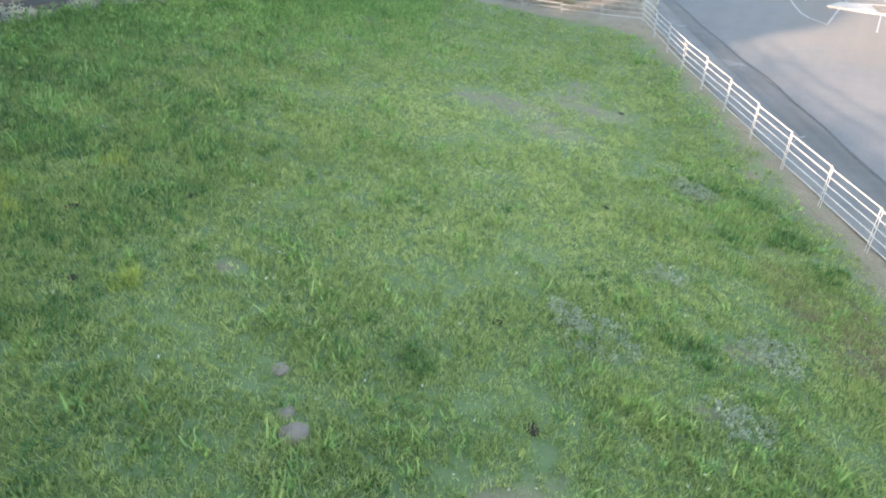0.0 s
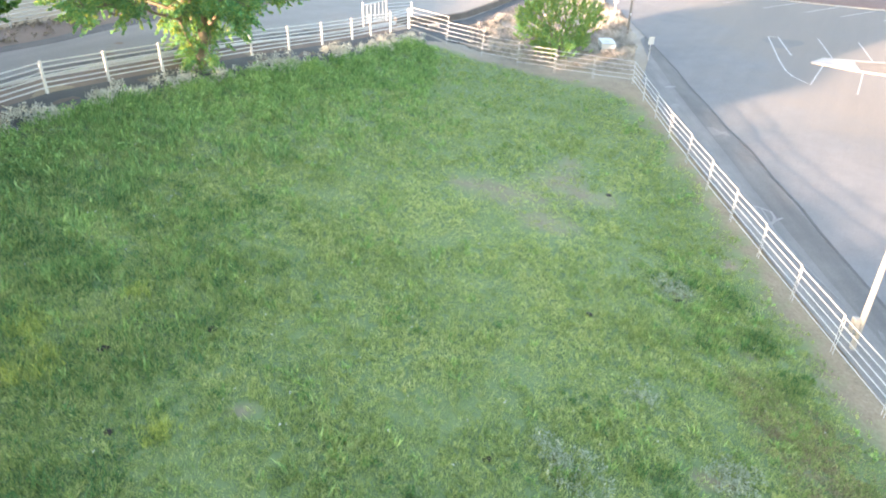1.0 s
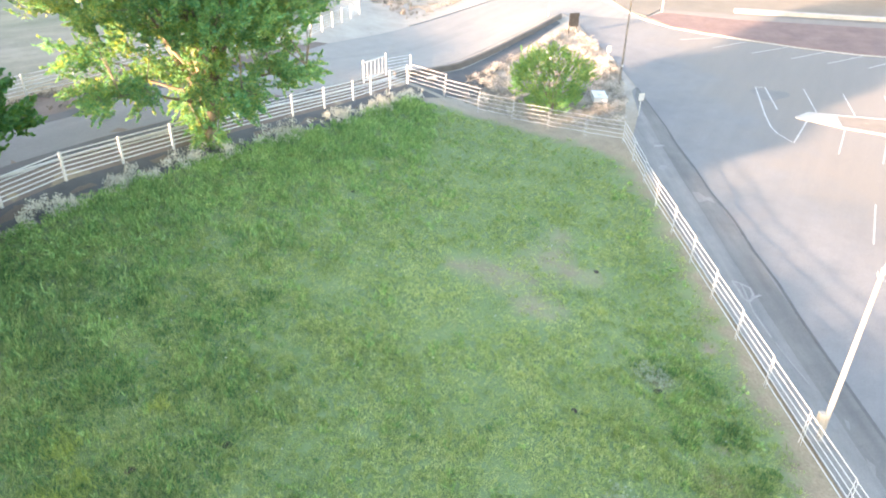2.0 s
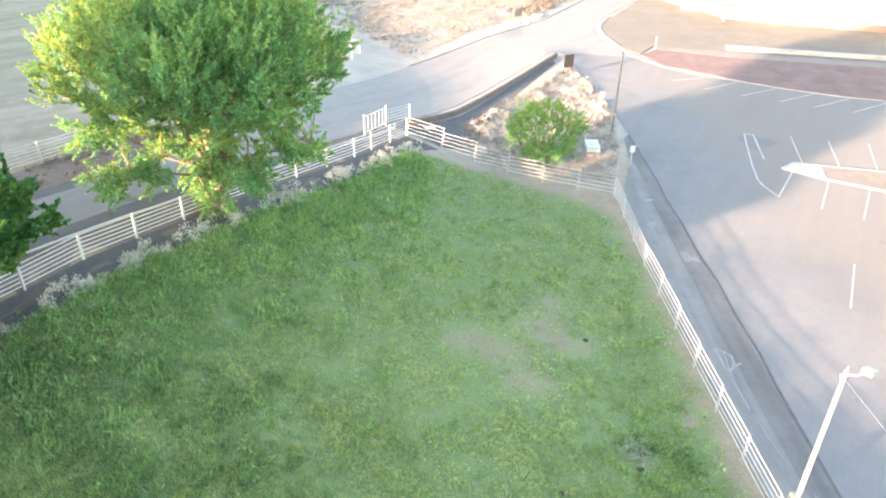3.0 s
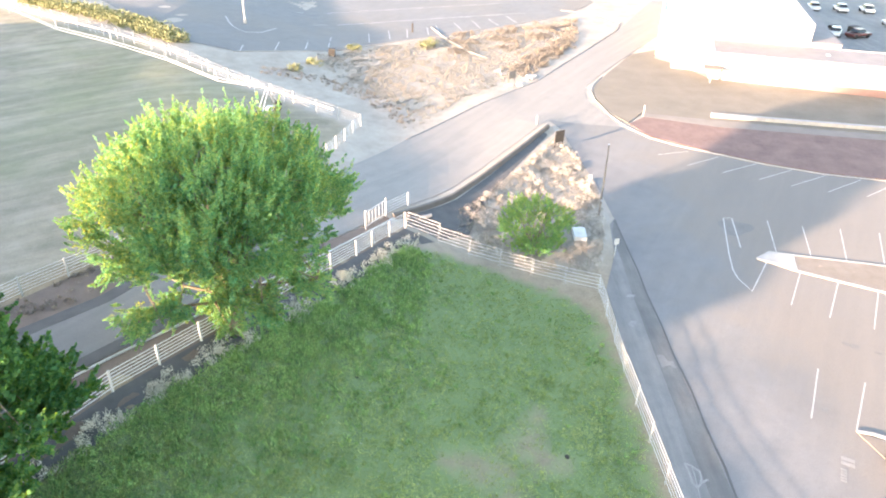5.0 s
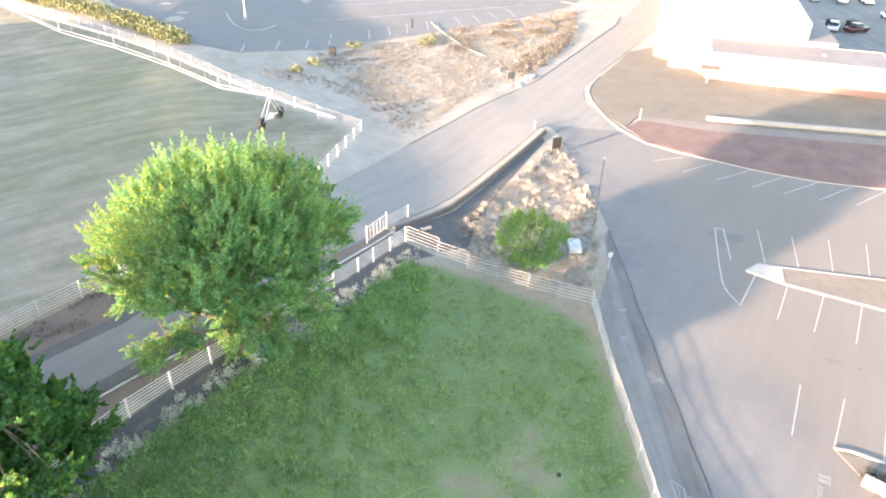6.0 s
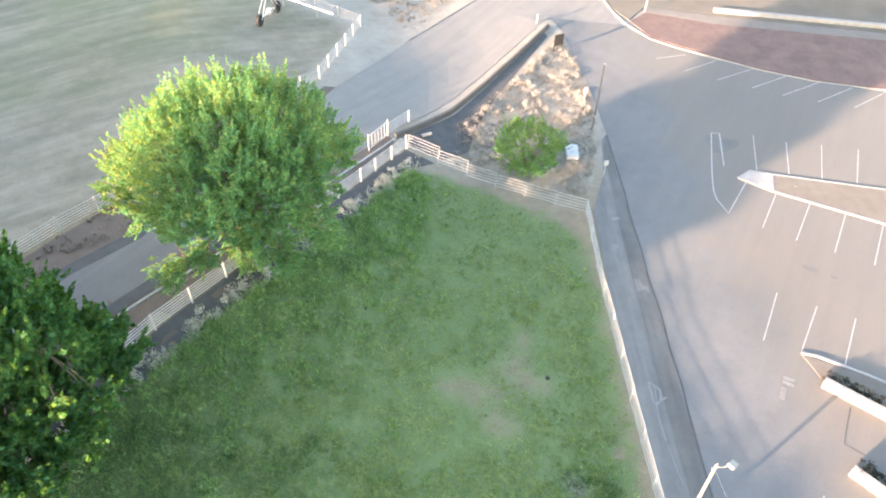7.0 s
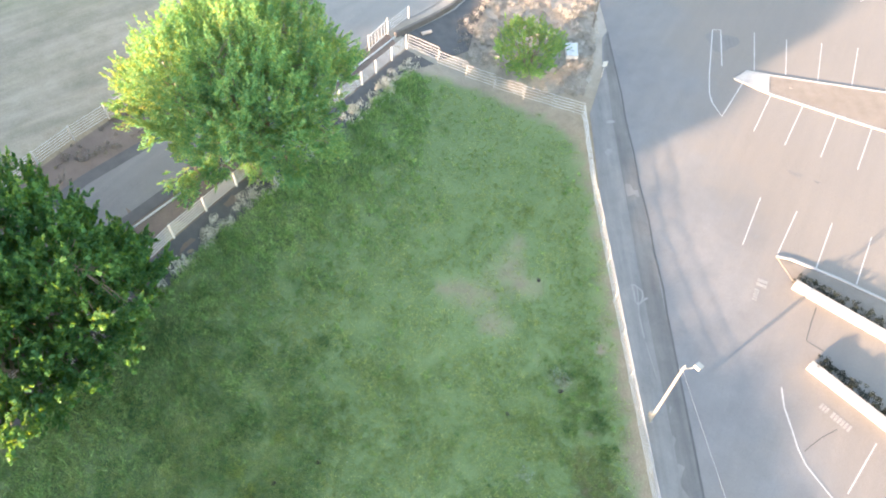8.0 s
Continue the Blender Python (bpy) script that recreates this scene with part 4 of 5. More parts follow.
def tree(x, y, crown_low, top, half, label, seed, clumps, per, gap, bound=None, keep=None, trunk_r=0.42, leaf=0.15, arms=(), skirt=0, mat=M_LEAF, off=(0.0, 0.0), taper=0.0, shoot=1.0, lobes=()):
    """A broad, low-branched tree: trunk, forked limbs, branches and a lobed crown of leafy plumes."""
    r = np.random.default_rng(seed)
    root = empty("tree", pose(x, y, H(x, y)))
    fork = max(min(crown_low + 0.3, 2.8), 1.9)
    bm = bent(bmesh.new(), [(0, 0, -0.3), (0.05, 0, 0.3), (0.1, 0.05, fork * 0.55), (0.05, 0.1, fork)], [trunk_r * 1.5, trunk_r * 1.1, trunk_r * 0.9, trunk_r * 0.75], 12)
    part("trunk", bm, M_BARK, root, smooth=True)
    mid, tall = (crown_low + top) / 2, (top - crown_low) / 2
    limb_points = []
    ends = []
    for k in range(12):
        a = k * 2.4 + r.uniform(-0.3, 0.3)
        reach, up = half * r.uniform(0.35, 0.78), r.uniform(0.4, 0.92) * (top - fork)
        ends.append((Vector((math.cos(a) * reach + off[0] * 0.6, math.sin(a) * reach + off[1] * 0.6, fork + up)), 1.1))
    ends += [(Vector(a), 0.5) for a in arms]
    for end, bow in ends:
        start = Vector((0.05, 0.1, fork - r.uniform(0.1, 1.0)))
        pts = [start.lerp(end, t) + Vector((0, 0, bow * math.sin(math.pi * t))) + Vector(r.normal(size=3) * 0.17) for t in (0, 0.2, 0.4, 0.6, 0.8, 1)]
        limb_points += [tuple(p) for p in pts[1:]]
        thick = trunk_r * (1.0 if bow > 1 else 0.55)
        part("limb", bent(bmesh.new(), pts, [thick * f for f in (0.5, 0.4, 0.31, 0.22, 0.14, 0.07)], 7), M_BARK, root, smooth=True)

    def within(p):
        for lx, ly, lz, wide, deep in lobes:
            if ((p[0] - lx) ** 2 + (p[1] - ly) ** 2) / wide ** 2 + ((p[2] - lz) / deep) ** 2 < 1:
                return True
        u = np.array(((p[0] - off[0]) / half, (p[1] - off[1]) / half, (p[2] - mid) / tall))
        d = np.linalg.norm(u)
        if d < 1e-6:
            return True
        v = Vector(u / d)
        lobe = 1 + 0.28 * noise.noise(v * 1.9 + Vector((seed, 0, 0))) + 0.22 * noise.noise(v * 4.6 + Vector((0, seed, 0)))
        w = 1.0 if v.z > -0.2 else 0.9 + 0.35 * (v.z + 0.2)
        return d < lobe * w * (1 - taper * max(0.0, v.z)) and (bound is None or bound(p))
    cs = np.zeros((0, 3))
    heart = np.array((off[0] * 0.7, off[1] * 0.7, crown_low + 0.3 * (top - crown_low)))
    for tries in range(60000):
        if len(cs) >= clumps:
            break
        p = r.uniform(-1.25, 1.25, 3) * np.array((half, half, tall)) + np.array((*off, mid))
        if not within(p) or (keep and not keep(p, r)):
            continue
        out = (p - heart) / np.linalg.norm(p - heart)
        shell = not within(p + out * 1.1)
        if not shell and r.random() > 0.16:
            continue
        if len(cs) and np.min(np.linalg.norm(cs - p, axis=1)) < gap * (0.8 + 0.4 * r.random()):
            continue
        cs = np.vstack((cs, p))
    extra = []
    for a in arms:
        start = np.array((0.0, 0.0, fork))
        for k in range(15):
            t = r.uniform(0.45, 1.05)
            extra.append(start + (np.array(a) - start) * t + np.array((0, 0, 0.5 * math.sin(math.pi * min(t, 1)))) + r.normal(size=3) * np.array((0.55, 0.55, 0.3)))
    for k in range(skirt):
        z, run, lat = 0.4 + 6.0 * r.random() ** 1.2, r.uniform(-1.2, 1.2), r.uniform(-1.4, 0.75)
        if z > 3.0:
            lat = r.uniform(-1.5, 1.6)
        extra.append(np.array((0.804 * run + 0.595 * lat, 0.595 * run - 0.804 * lat, z)))
    if extra:
        cs = np.vstack((cs, extra))
    # thin branches that carry the plumes
    lp = np.array(limb_points)
    bm = bmesh.new()
    for p in cs[::2]:
        q = lp[np.argmin(np.linalg.norm(lp - p, axis=1) + 0.6 * np.maximum(0, lp[:, 2] - p[2]))]
        m = (p + q) / 2 + np.array((0, 0, 0.25)) + r.normal(size=3) * 0.15
        bent(bm, [tuple(q), tuple(m), tuple(p)], [0.045, 0.03, 0.012], 4)
    tagged(part("branchwork", bm, M_BARK, root), kind="stuff")
    shoots = 9
    c = np.repeat(cs, shoots, 0)
    out = (c - heart) / np.array((half, half, tall))
    way = out * 0.8 + np.array((0, 0, 0.55)) + r.normal(size=c.shape) * 0.34
    way[:, 2] = np.where(c[:, 2] < crown_low + 1.6, way[:, 2] - 0.35, way[:, 2])
    way /= np.linalg.norm(way, axis=1)[:, None]
    start = c + r.normal(size=c.shape) * 0.24 * gap
    lengths = r.uniform(0.6, 1.25, len(c)) * np.where(c[:, 2] > mid + 0.5, 1.2, 1.0) * shoot
    # slender upright leaders that stand out of the top
    high = cs[(cs[:, 2] > mid) & (r.random(len(cs)) < 0.5)]
    up = np.array((0, 0, 1.0)) + r.normal(size=high.shape) * 0.16 + (high - heart) / half * 0.35
    up /= np.linalg.norm(up, axis=1)[:, None]
    start, way = np.concatenate((start, high + up * 0.5)), np.concatenate((way, up))
    lengths = np.concatenate((lengths, r.uniform(1.1, 2.0, len(high)) * shoot))
    crown = sprays("crown", start, way, lengths, per, leaf, mat, root, seed + 1)
    crown["label"] = "crown of fresh green leaves in many upright shoots"
    return tagged(root, label, "tree")


def airy(p, r):
    if p[2] < 4.6 and r.random() < 0.86:
        return False
    if -2.8 < p[0] < 2.2 and p[1] < 1.5 and p[2] < 7.4 and r.random() < 0.86:
        return False
    d, q = -0.804 * p[0] - 0.595 * p[1], -0.595 * p[0] + 0.804 * p[1]
    if 0.8 < d < 6.5 and -1.4 < q < 1.7 and p[2] < 5.4 + 0.14 * d and r.random() < 0.9:
        return False
    return not (-6.0 < p[0] < -1.8 and 4.9 < p[2] < 6.6 and p[1] < 2 and r.random() < 0.8)


def high_south(p):
    q = -0.595 * p[0] + 0.804 * p[1]
    return 1.3 < p[2] < 15.8 - 1.45 * max(0.0, 0.64 * p[0] + 0.77 * p[1]) and not ((q > 1.2 and p[2] < 8.4) or q < -9.2 or (q < -6.8 and p[2] > 4.6) or (q < -5.6 and p[2] > 7.0))


tree(-12.3, 36.7, 3.3, 13.0, 6.3, "broad green shade tree at the lane fence", 11, 520, 52, 0.92, None, airy, leaf=0.14, arms=((-6.1, -0.4, 4.7), (-3.0, -4.9, 4.0), (5.8, -1.4, 4.6), (3.4, -3.2, 3.8)), skirt=60)
# the lobes are unseen crown, added to shade the broad tree
tree(-24.2, 22.8, -2.6, 15.8, 8.1, "tall dense dark green tree beside the lane fence", 23, 760, 34, 1.0, high_south, leaf=0.25, mat=M_DEEPLEAF, off=(1.7, -1.7), taper=0.6, shoot=1.1, lobes=((-0.9, -1.2, 12.0, 3.2, 6.0), (-4.0, -4.6, 11.0, 3.2, 6.2)))


def shrub(x, y, half, high, label, seed):
    r = np.random.default_rng(seed)
    root = empty("shrub", pose(x, y, H(x, y)))
    for k in range(9):
        a = k * 0.7 + r.uniform(-0.2, 0.2)
        end = Vector((math.cos(a) * half * 0.7, math.sin(a) * half * 0.7, high * r.uniform(0.5, 0.9)))
        part("stem", bent(bmesh.new(), [(0, 0, -0.1), tuple(end * 0.45 + Vector((0, 0, 0.25))), tuple(end)], [0.07, 0.045, 0.015], 6), M_BARK, root)
    cs = []
    while len(cs) < 190:
        u = r.normal(size=3)
        u /= np.linalg.norm(u)
        k = r.uniform(0.45, 1) ** 0.5
        cs.append(np.array((u[0] * half * k, u[1] * half * k, high * 0.47 + u[2] * k * high * 0.44)))
    c = np.repeat(np.array(cs), 5, 0)
    way = c / np.array((half, half, high)) * 0.8 + np.array((0, 0, 0.6)) + r.normal(size=c.shape) * 0.4
    way /= np.linalg.norm(way, axis=1)[:, None]
    sprays("crown", c + r.normal(size=c.shape) * 0.25, way, r.uniform(0.3, 0.65, len(c)), 32, 0.13, M_SHRUB, root, seed)
    return tagged(root, label, "shrub")


shrub(8.7, 52.9, 2.95, 5.1, "round green shrub outside the pasture fence", 41)


def tufts(name, pts, blades, low, high, width, mat, spread, seed, label, category):
    """Upright blades gathered in tufts on the land, as one sheet of growth."""
    r = np.random.default_rng(seed)
    n = len(pts) * blades
    p = np.repeat(pts, blades, 0) + r.normal(size=(n, 2)) * spread
    z = height(p[:, 0], p[:, 1])
    tall = 1 + 0.3 * wander(pts[:, 0], pts[:, 1], 0.8, 4)
    h = np.repeat(r.uniform(low, high, len(pts)) * tall, blades) * r.uniform(0.6, 1.2, n)
    a = r.uniform(0, math.tau, n)
    wide = width * (1 + 0.014 * np.clip(p[:, 1], 0, 60))
    side = np.stack((np.cos(a), np.sin(a), np.zeros(n)), 1) * (wide * r.uniform(0.6, 1.4, n))[:, None]
    lean = np.stack((r.normal(size=n) * 0.42, r.normal(size=n) * 0.42, np.ones(n)), 1) * h[:, None]
    base = np.stack((p[:, 0], p[:, 1], z - 0.01), 1)
    verts = np.stack((base - side, base + side, base + lean), 1).reshape(-1, 3)
    ob = bulk(name, verts, np.arange(n * 3), 3, mat)
    return tagged(ob, label, category, kind="stuff")


def scatter(x0, x1, y0, y1, count, keep, seed):
    r = np.random.default_rng(seed)
    p = np.stack((r.uniform(x0, x1, count), r.uniform(y0, y1, count)), 1)
    return p[keep(p[:, 0], p[:, 1], r.random(count))]


def grassy(x, y, u):
    thin = trampled(x, y)
    full = 0.92 + 0.08 * wander(x, y, 0.9, 3)
    return inside(x, y, PASTURE) & (u < np.clip(0.3 + into_turf(x, y) * 0.45, 0, 1) * full * (1 - 0.93 * thin) * np.clip(1.2 - (y - 8) / 42, 0.3, 1))


def grazed(x, y):
    """How far the grass is grazed down and coloured paler in the middle of the pasture."""
    return np.clip(0.95 * np.exp(-((x - 1.5) / 8.5) ** 2 - ((y - 20) / 19) ** 2) + 0.25 * wander(x, y, 4.0, 7), 0, 0.9)


tufts("grass", scatter(-26, 14, -10, 52, 235000, lambda x, y, u: grassy(x, y, u) & (u * 7919 % 1 > grazed(x, y)), 1), 6, 0.07, 0.2, 0.012, M_GRASS, 0.05, 2, "short green pasture grass, grazed and uneven", "grass")
tufts("grazed_grass", scatter(-26, 14, -10, 52, 235000, lambda x, y, u: grassy(x, y, u) & (u * 7919 % 1 <= grazed(x, y)), 1), 6, 0.06, 0.15, 0.012, M_GRAZED, 0.05, 2, "pale grazed-down grass in the middle of the pasture", "grass")
tufts("near_grass", scatter(-16, 13, 2, 30, 78000, lambda x, y, u: grassy(x, y, u) & (u * 6151 % 1 < np.clip((28 - y) / 16, 0, 1) * (1 - 0.75 * grazed(x, y))), 31), 8, 0.06, 0.17, 0.011, M_GRASS, 0.06, 32, "close green turf in the lower pasture", "grass")
tufts("tall_grass", scatter(-26, 13, -8, 52, 20000, lambda x, y, u: grassy(x, y, u) & (wander(x, y, 3.1, 8) + 0.9 * wander(x, y, 0.6, 2) > 0.75), 5), 11, 0.18, 0.36, 0.014, M_GRASS, 0.07, 6, "taller tufts of yellow-green grass in the pasture", "grass")


def weeds(name, pts, count, size, spread, mat, seed, label, high=0.3):
    r = np.random.default_rng(seed)
    z = height(pts[:, 0], pts[:, 1])
    cs = np.stack((pts[:, 0], pts[:, 1], z + high * r.uniform(0.3, 1.0, len(pts))), 1)
    ob = leaf_cloud(name, cs, np.full(len(cs), spread) * r.uniform(0.6, 1.3, len(cs)), count, size, mat, None, lift=0.9, seed=seed, flat=0.9)
    return tagged(ob, label, "weeds", kind="stuff")


def near_west(x, y, u):
    d = away(x, y, FENCE_W)
    return inside(x, y, TURF) & (d > 1.7) & (u < np.clip(1.25 - d / 6.5, 0, 1) * (0.5 + 0.5 * wander(x, y, 1.6, 5) + 0.25 * wander(x, y, 0.6, 15)))


def near_east(x, y, u):
    d = away(x, y, FENCE_E)
    return inside(x, y, TURF) & (u < np.clip(1.1 - d / 2.6, 0, 1) * (0.35 + 0.5 * wander(x, y, 1.8, 6)))


weeds("weeds", scatter(-30, 0, 0, 52, 26000, near_west, 7), 16, 0.095, 0.24, M_WEED, 8, "leafy green weeds in clumps along the lane fence", 0.36)


def rank_west(x, y, u):
    d = away(x, y, FENCE_W)
    return inside(x, y, TURF) & (d > 1.8) & (u < np.clip(1.15 - d / 10, 0, 1) * (0.55 + 0.5 * wander(x, y, 0.9, 15) + 0.3 * wander(x, y, 3.0, 11)))


tufts("rank_grass", scatter(-28, 0, 0, 51, 27000, rank_west, 71), 12, 0.16, 0.4, 0.022, M_WEED, 0.19, 72, "rank green grass in clumps along the lane fence", "grass")


def clumps_over(x, y, u):
    patch = wander(x, y, 1.2, 9) + 0.8 * wander(x, y, 5.0, 2)
    west = np.maximum(np.clip((4 - x) / 14, 0.05, 1), 0.75 * np.clip((18 - y) / 8, 0, 1))
    spot = np.exp(-((x - 9.6) / 1.6) ** 2 - ((y - 20.5) / 3.2) ** 2)
    return inside(x, y, TURF) & (u < np.clip(west * (0.3 + 0.6 * patch), 0.01, 1) + 0.8 * spot) & (trampled(x, y) < 0.3)


tufts("weeds", scatter(-26, 13, 0, 50, 14000, clumps_over, 27), 16, 0.14, 0.34, 0.02, M_WEED, 0.1, 28, "rank green weeds scattered through the pasture grass", "weeds")
weeds("weeds", scatter(-14, 12, 4, 18, 1700, lambda x, y, u: inside(x, y, TURF) & (wander(x, y, 0.7, 21) + 0.7 * wander(x, y, 2.2, 22) > 0.75) & (trampled(x, y) < 0.3), 41), 26, 0.07, 0.14, M_CLOVER, 42, "dark clover patches in the lower pasture", 0.1)
weeds("weeds", scatter(8, 14, 4, 47, 1600, near_east, 9), 14, 0.13, 0.2, M_WEED, 10, "dark weeds at the foot of the pipe fence", 0.2)
weeds("pale_weeds", scatter(-32, -1, 6, 55, 9000, lambda x, y, u: (away(x, y, FENCE_W) > 0.8) & (away(x, y, FENCE_W) < 1.9 + 0.3 * wander(x, y, 1.1, 6)) & inside(x, y, PASTURE) & (wander(x, y, 1.9, 3) + 0.5 * wander(x, y, 0.7, 5) > 0.1), 33), 46, 0.08, 0.3, M_SAGE, 34, "pale grey-green bushy weeds at the foot of the lane fence", 0.34)
tufts("pale_grass", scatter(-22, -1, 22, 55, 20000, lambda x, y, u: (away(x, y, FENCE_W) > 1.0) & (away(x, y, FENCE_W) < 2.2) & inside(x, y, PASTURE) & (u < 0.35 + 0.5 * wander(x, y, 1.5, 3)), 12), 14, 0.14, 0.36, 0.024, M_SAGE, 0.12, 13, "pale bleached grass under the lane fence", "grass")
tufts("dry_grass", scatter(0, 17, 49, 80, 15000, lambda x, y, u: inside(x, y, BEDS) & (away(x, y, WALL_LINE) > 1.7) & (u < 0.7 + 0.35 * wander(x, y, 1.3, 4)), 14), 10, 0.06, 0.17, 0.013, M_DRYWEED, 0.1, 15, "dry straw-coloured grass and weeds in the sandy bed", "grass")
tufts("dry_grass", scatter(-18, 26, 78, 134, 22000, lambda x, y, u: inside(x, y, BANK) & (away(x, y, BANK, True) > 1.0) & (u < 0.6 + 0.5 * wander(x, y, 2.6, 4)), 16), 10, 0.08, 0.22, 0.024, M_DRYWEED, 0.16, 17, "dry straw-coloured grass and weeds on the bank", "grass")
weeds("dry_weeds", scatter(0, 17, 49, 80, 700, lambda x, y, u: inside(x, y, BEDS) & (away(x, y, WALL_LINE) > 1.5) & (wander(x, y, 1.7, 5) > 0.1), 24), 40, 0.08, 0.24, M_DRYWEED, 25, "low tangled dry weeds in the sandy bed", 0.14)
weeds("dry_weeds", scatter(-18, 26, 78, 134, 1500, lambda x, y, u: inside(x, y, BANK) & (away(x, y, BANK, True) > 1.0) & (wander(x, y, 2.9, 5) > 0.0), 26), 40, 0.12, 0.34, M_DRYWEED, 27, "low tangled dry weeds on the bank", 0.18)
weeds("yellow_shrubs", scatter(-66, -30, 92, 118, 3600, lambda x, y, u: away(x, y, [(-62, 113), (-51, 107.5), (-43, 102), (-34.5, 95.6)]) < 1.7, 18), 26, 0.3, 0.7, M_YELLOW, 19, "yellow-green shrubs in a strip behind the far fence", 0.8)
weeds("yellow_shrubs", scatter(-20, 4, 90, 118, 1600, lambda x, y, u: ((x + 16.6) ** 2 + ((y - 97.4) / 1.4) ** 2 < 1.2) | ((x + 12.2) ** 2 + (y - 107.9) ** 2 < 1.4) | ((x + 1.0) ** 2 + ((y - 111.3) / 1.5) ** 2 < 2.2) | ((x + 18.2) ** 2 + (y - 92.6) ** 2 < 0.8), 20), 26, 0.25, 0.55, M_YELLOW, 21, "yellowing shrubs along the far lot", 0.6)


SCRUB_LINE = [(12.6, 100.0), (16.0, 106.5), (20.5, 114.0), (28.0, 127.5)]
weeds("brown_scrub", scatter(6, 32, 96, 136, 5200, lambda x, y, u: inside(x, y, BANK) & (away(x, y, SCRUB_LINE) < 2.2 + 0.8 * wander(x, y, 1.4, 6)) & (u < 0.8), 51), 22, 0.16, 0.4, M_SCRUB, 52, "brown dried scrub along the edge of the road", 0.4)
weeds("brown_scrub", scatter(-1, 26, 106, 134, 3800, lambda x, y, u: inside(x, y, BANK) & (y - x > 98) & (wander(x, y, 1.9, 14) > 0.15), 53), 20, 0.15, 0.35, M_SCRUB, 54, "low brown scrub at the top of the dry bank", 0.25)
weeds("brown_scrub", scatter(-24, 0, 76, 98, 2600, lambda x, y, u: (away(x, y, [(-21, 90.5), (-14.2, 91.2), (-7.4, 86.8), (-2.6, 79.4)]) < 1.6 + 0.6 * wander(x, y, 1.2, 3)) & (u < 0.6 + 0.4 * wander(x, y, 0.9, 8)), 55), 20, 0.12, 0.26, M_SCRUB, 56, "low brown weeds between the field fence and the bank", 0.14)
weeds("brown_scrub", scatter(-45, -8, 12, 64, 9000, lambda x, y, u: inside(x, y, VERGE) & ~inside(x, y, ROAD) & (away(x, y, [(-44.5, 14.5), (-26.6, 39.2), (-22.6, 43.7), (-11.2, 63.8)]) < 3.4) & (away(x, y, ROAD, True) > 0.9) & (wander(x, y, 1.1, 4) > -0.2), 57), 18, 0.11, 0.24, M_SCRUB, 58, "brown dried weeds on the bank below the far fence", 0.14)
weeds("pale_weeds", scatter(0, 17, 49, 80, 4200, lambda x, y, u: inside(x, y, BEDS) & (away(x, y, WALL_LINE) > 1.9) & (away(x, y, FENCE_N) > 0.8) & (np.hypot(x - 8.7, y - 52.9) > 2.8) & (wander(x, y, 1.3, 31) + 0.4 * wander(x, y, 0.5, 7) > 0.15), 61), 34, 0.085, 0.3, M_PALEWEED, 62, "pale straw-coloured bushy weeds in the sandy bed", 0.3)


def spots(*places):
    """A test for scatter(): near any of the given (x, y, radius), thinning to the rim."""
    def keep(x, y, u):
        full = np.zeros(np.shape(x))
        for cx, cy, r in places:
            full = np.maximum(full, 1.15 - ((x - cx) ** 2 + (y - cy) ** 2) / (r * r))
        return u < full * (0.75 + 0.5 * wander(x, y, 0.45, 17))
    return keep


weeds("silvery_weeds", scatter(1, 10, 9, 24, 9000, spots((3.5, 12.3, 0.9), (3.0, 13.0, 0.6), (7.7, 12.9, 0.9), (6.1, 15.7, 0.6), (8.9, 22.4, 0.8), (6.0, 10.3, 0.7)), 81), 22, 0.05, 0.13, M_SILVER, 82, "low silvery broad-leaved weeds in the pasture", 0.12)
tufts("dark_weeds", scatter(-2, 13, 9, 27, 5500, spots((5.7, 12.4, 0.8), (11.2, 19.6, 0.9), (11.6, 17.7, 0.8), (11.3, 22.3, 0.8), (9.2, 22.9, 0.9), (9.0, 19.0, 0.6), (-0.3, 10.8, 0.7)), 83), 12, 0.12, 0.3, 0.018, M_CLOVER, 0.1, 84, "dark green weed clumps in the pasture", "weeds")
tufts("dark_grass", scatter(-18, -3, 1, 24, 13000, lambda x, y, u: inside(x, y, TURF) & (u < np.clip((-3.5 - x) / 7, 0, 0.9) * (0.45 + 0.6 * wander(x, y, 1.4, 19))), 85), 12, 0.1, 0.26, 0.016, M_CLOVER, 0.12, 86, "darker rank grass in the western pasture", "grass")
tufts("straw_grass", scatter(7, 13, 8, 21, 9000, spots((10.4, 15.0, 1.7), (10.9, 13.2, 1.6), (10.0, 17.0, 1.0), (11.0, 11.0, 1.6)), 87), 10, 0.05, 0.13, 0.012, M_STRAW, 0.08, 88, "dry straw-coloured grass trodden beside the pipe fence", "grass")
tufts("yellow_grass", scatter(-12, -4, 9, 18, 4000, spots((-6.1, 11.7, 0.5), (-9.7, 13.5, 0.8), (-10.5, 15.0, 0.6), (-8.4, 16.8, 0.4)), 89), 14, 0.12, 0.3, 0.014, M_LIME, 0.08, 90, "yellow-green tufts of taller grass", "grass")
weeds("clover_blossom", scatter(-12, 12, 5, 46, 420, lambda x, y, u: inside(x, y, TURF) & (wander(x, y, 3.0, 25) > -0.2), 91), 7, 0.035, 0.03, M_BLOSSOM, 92, "small white clover heads dotted through the grass", 0.16)


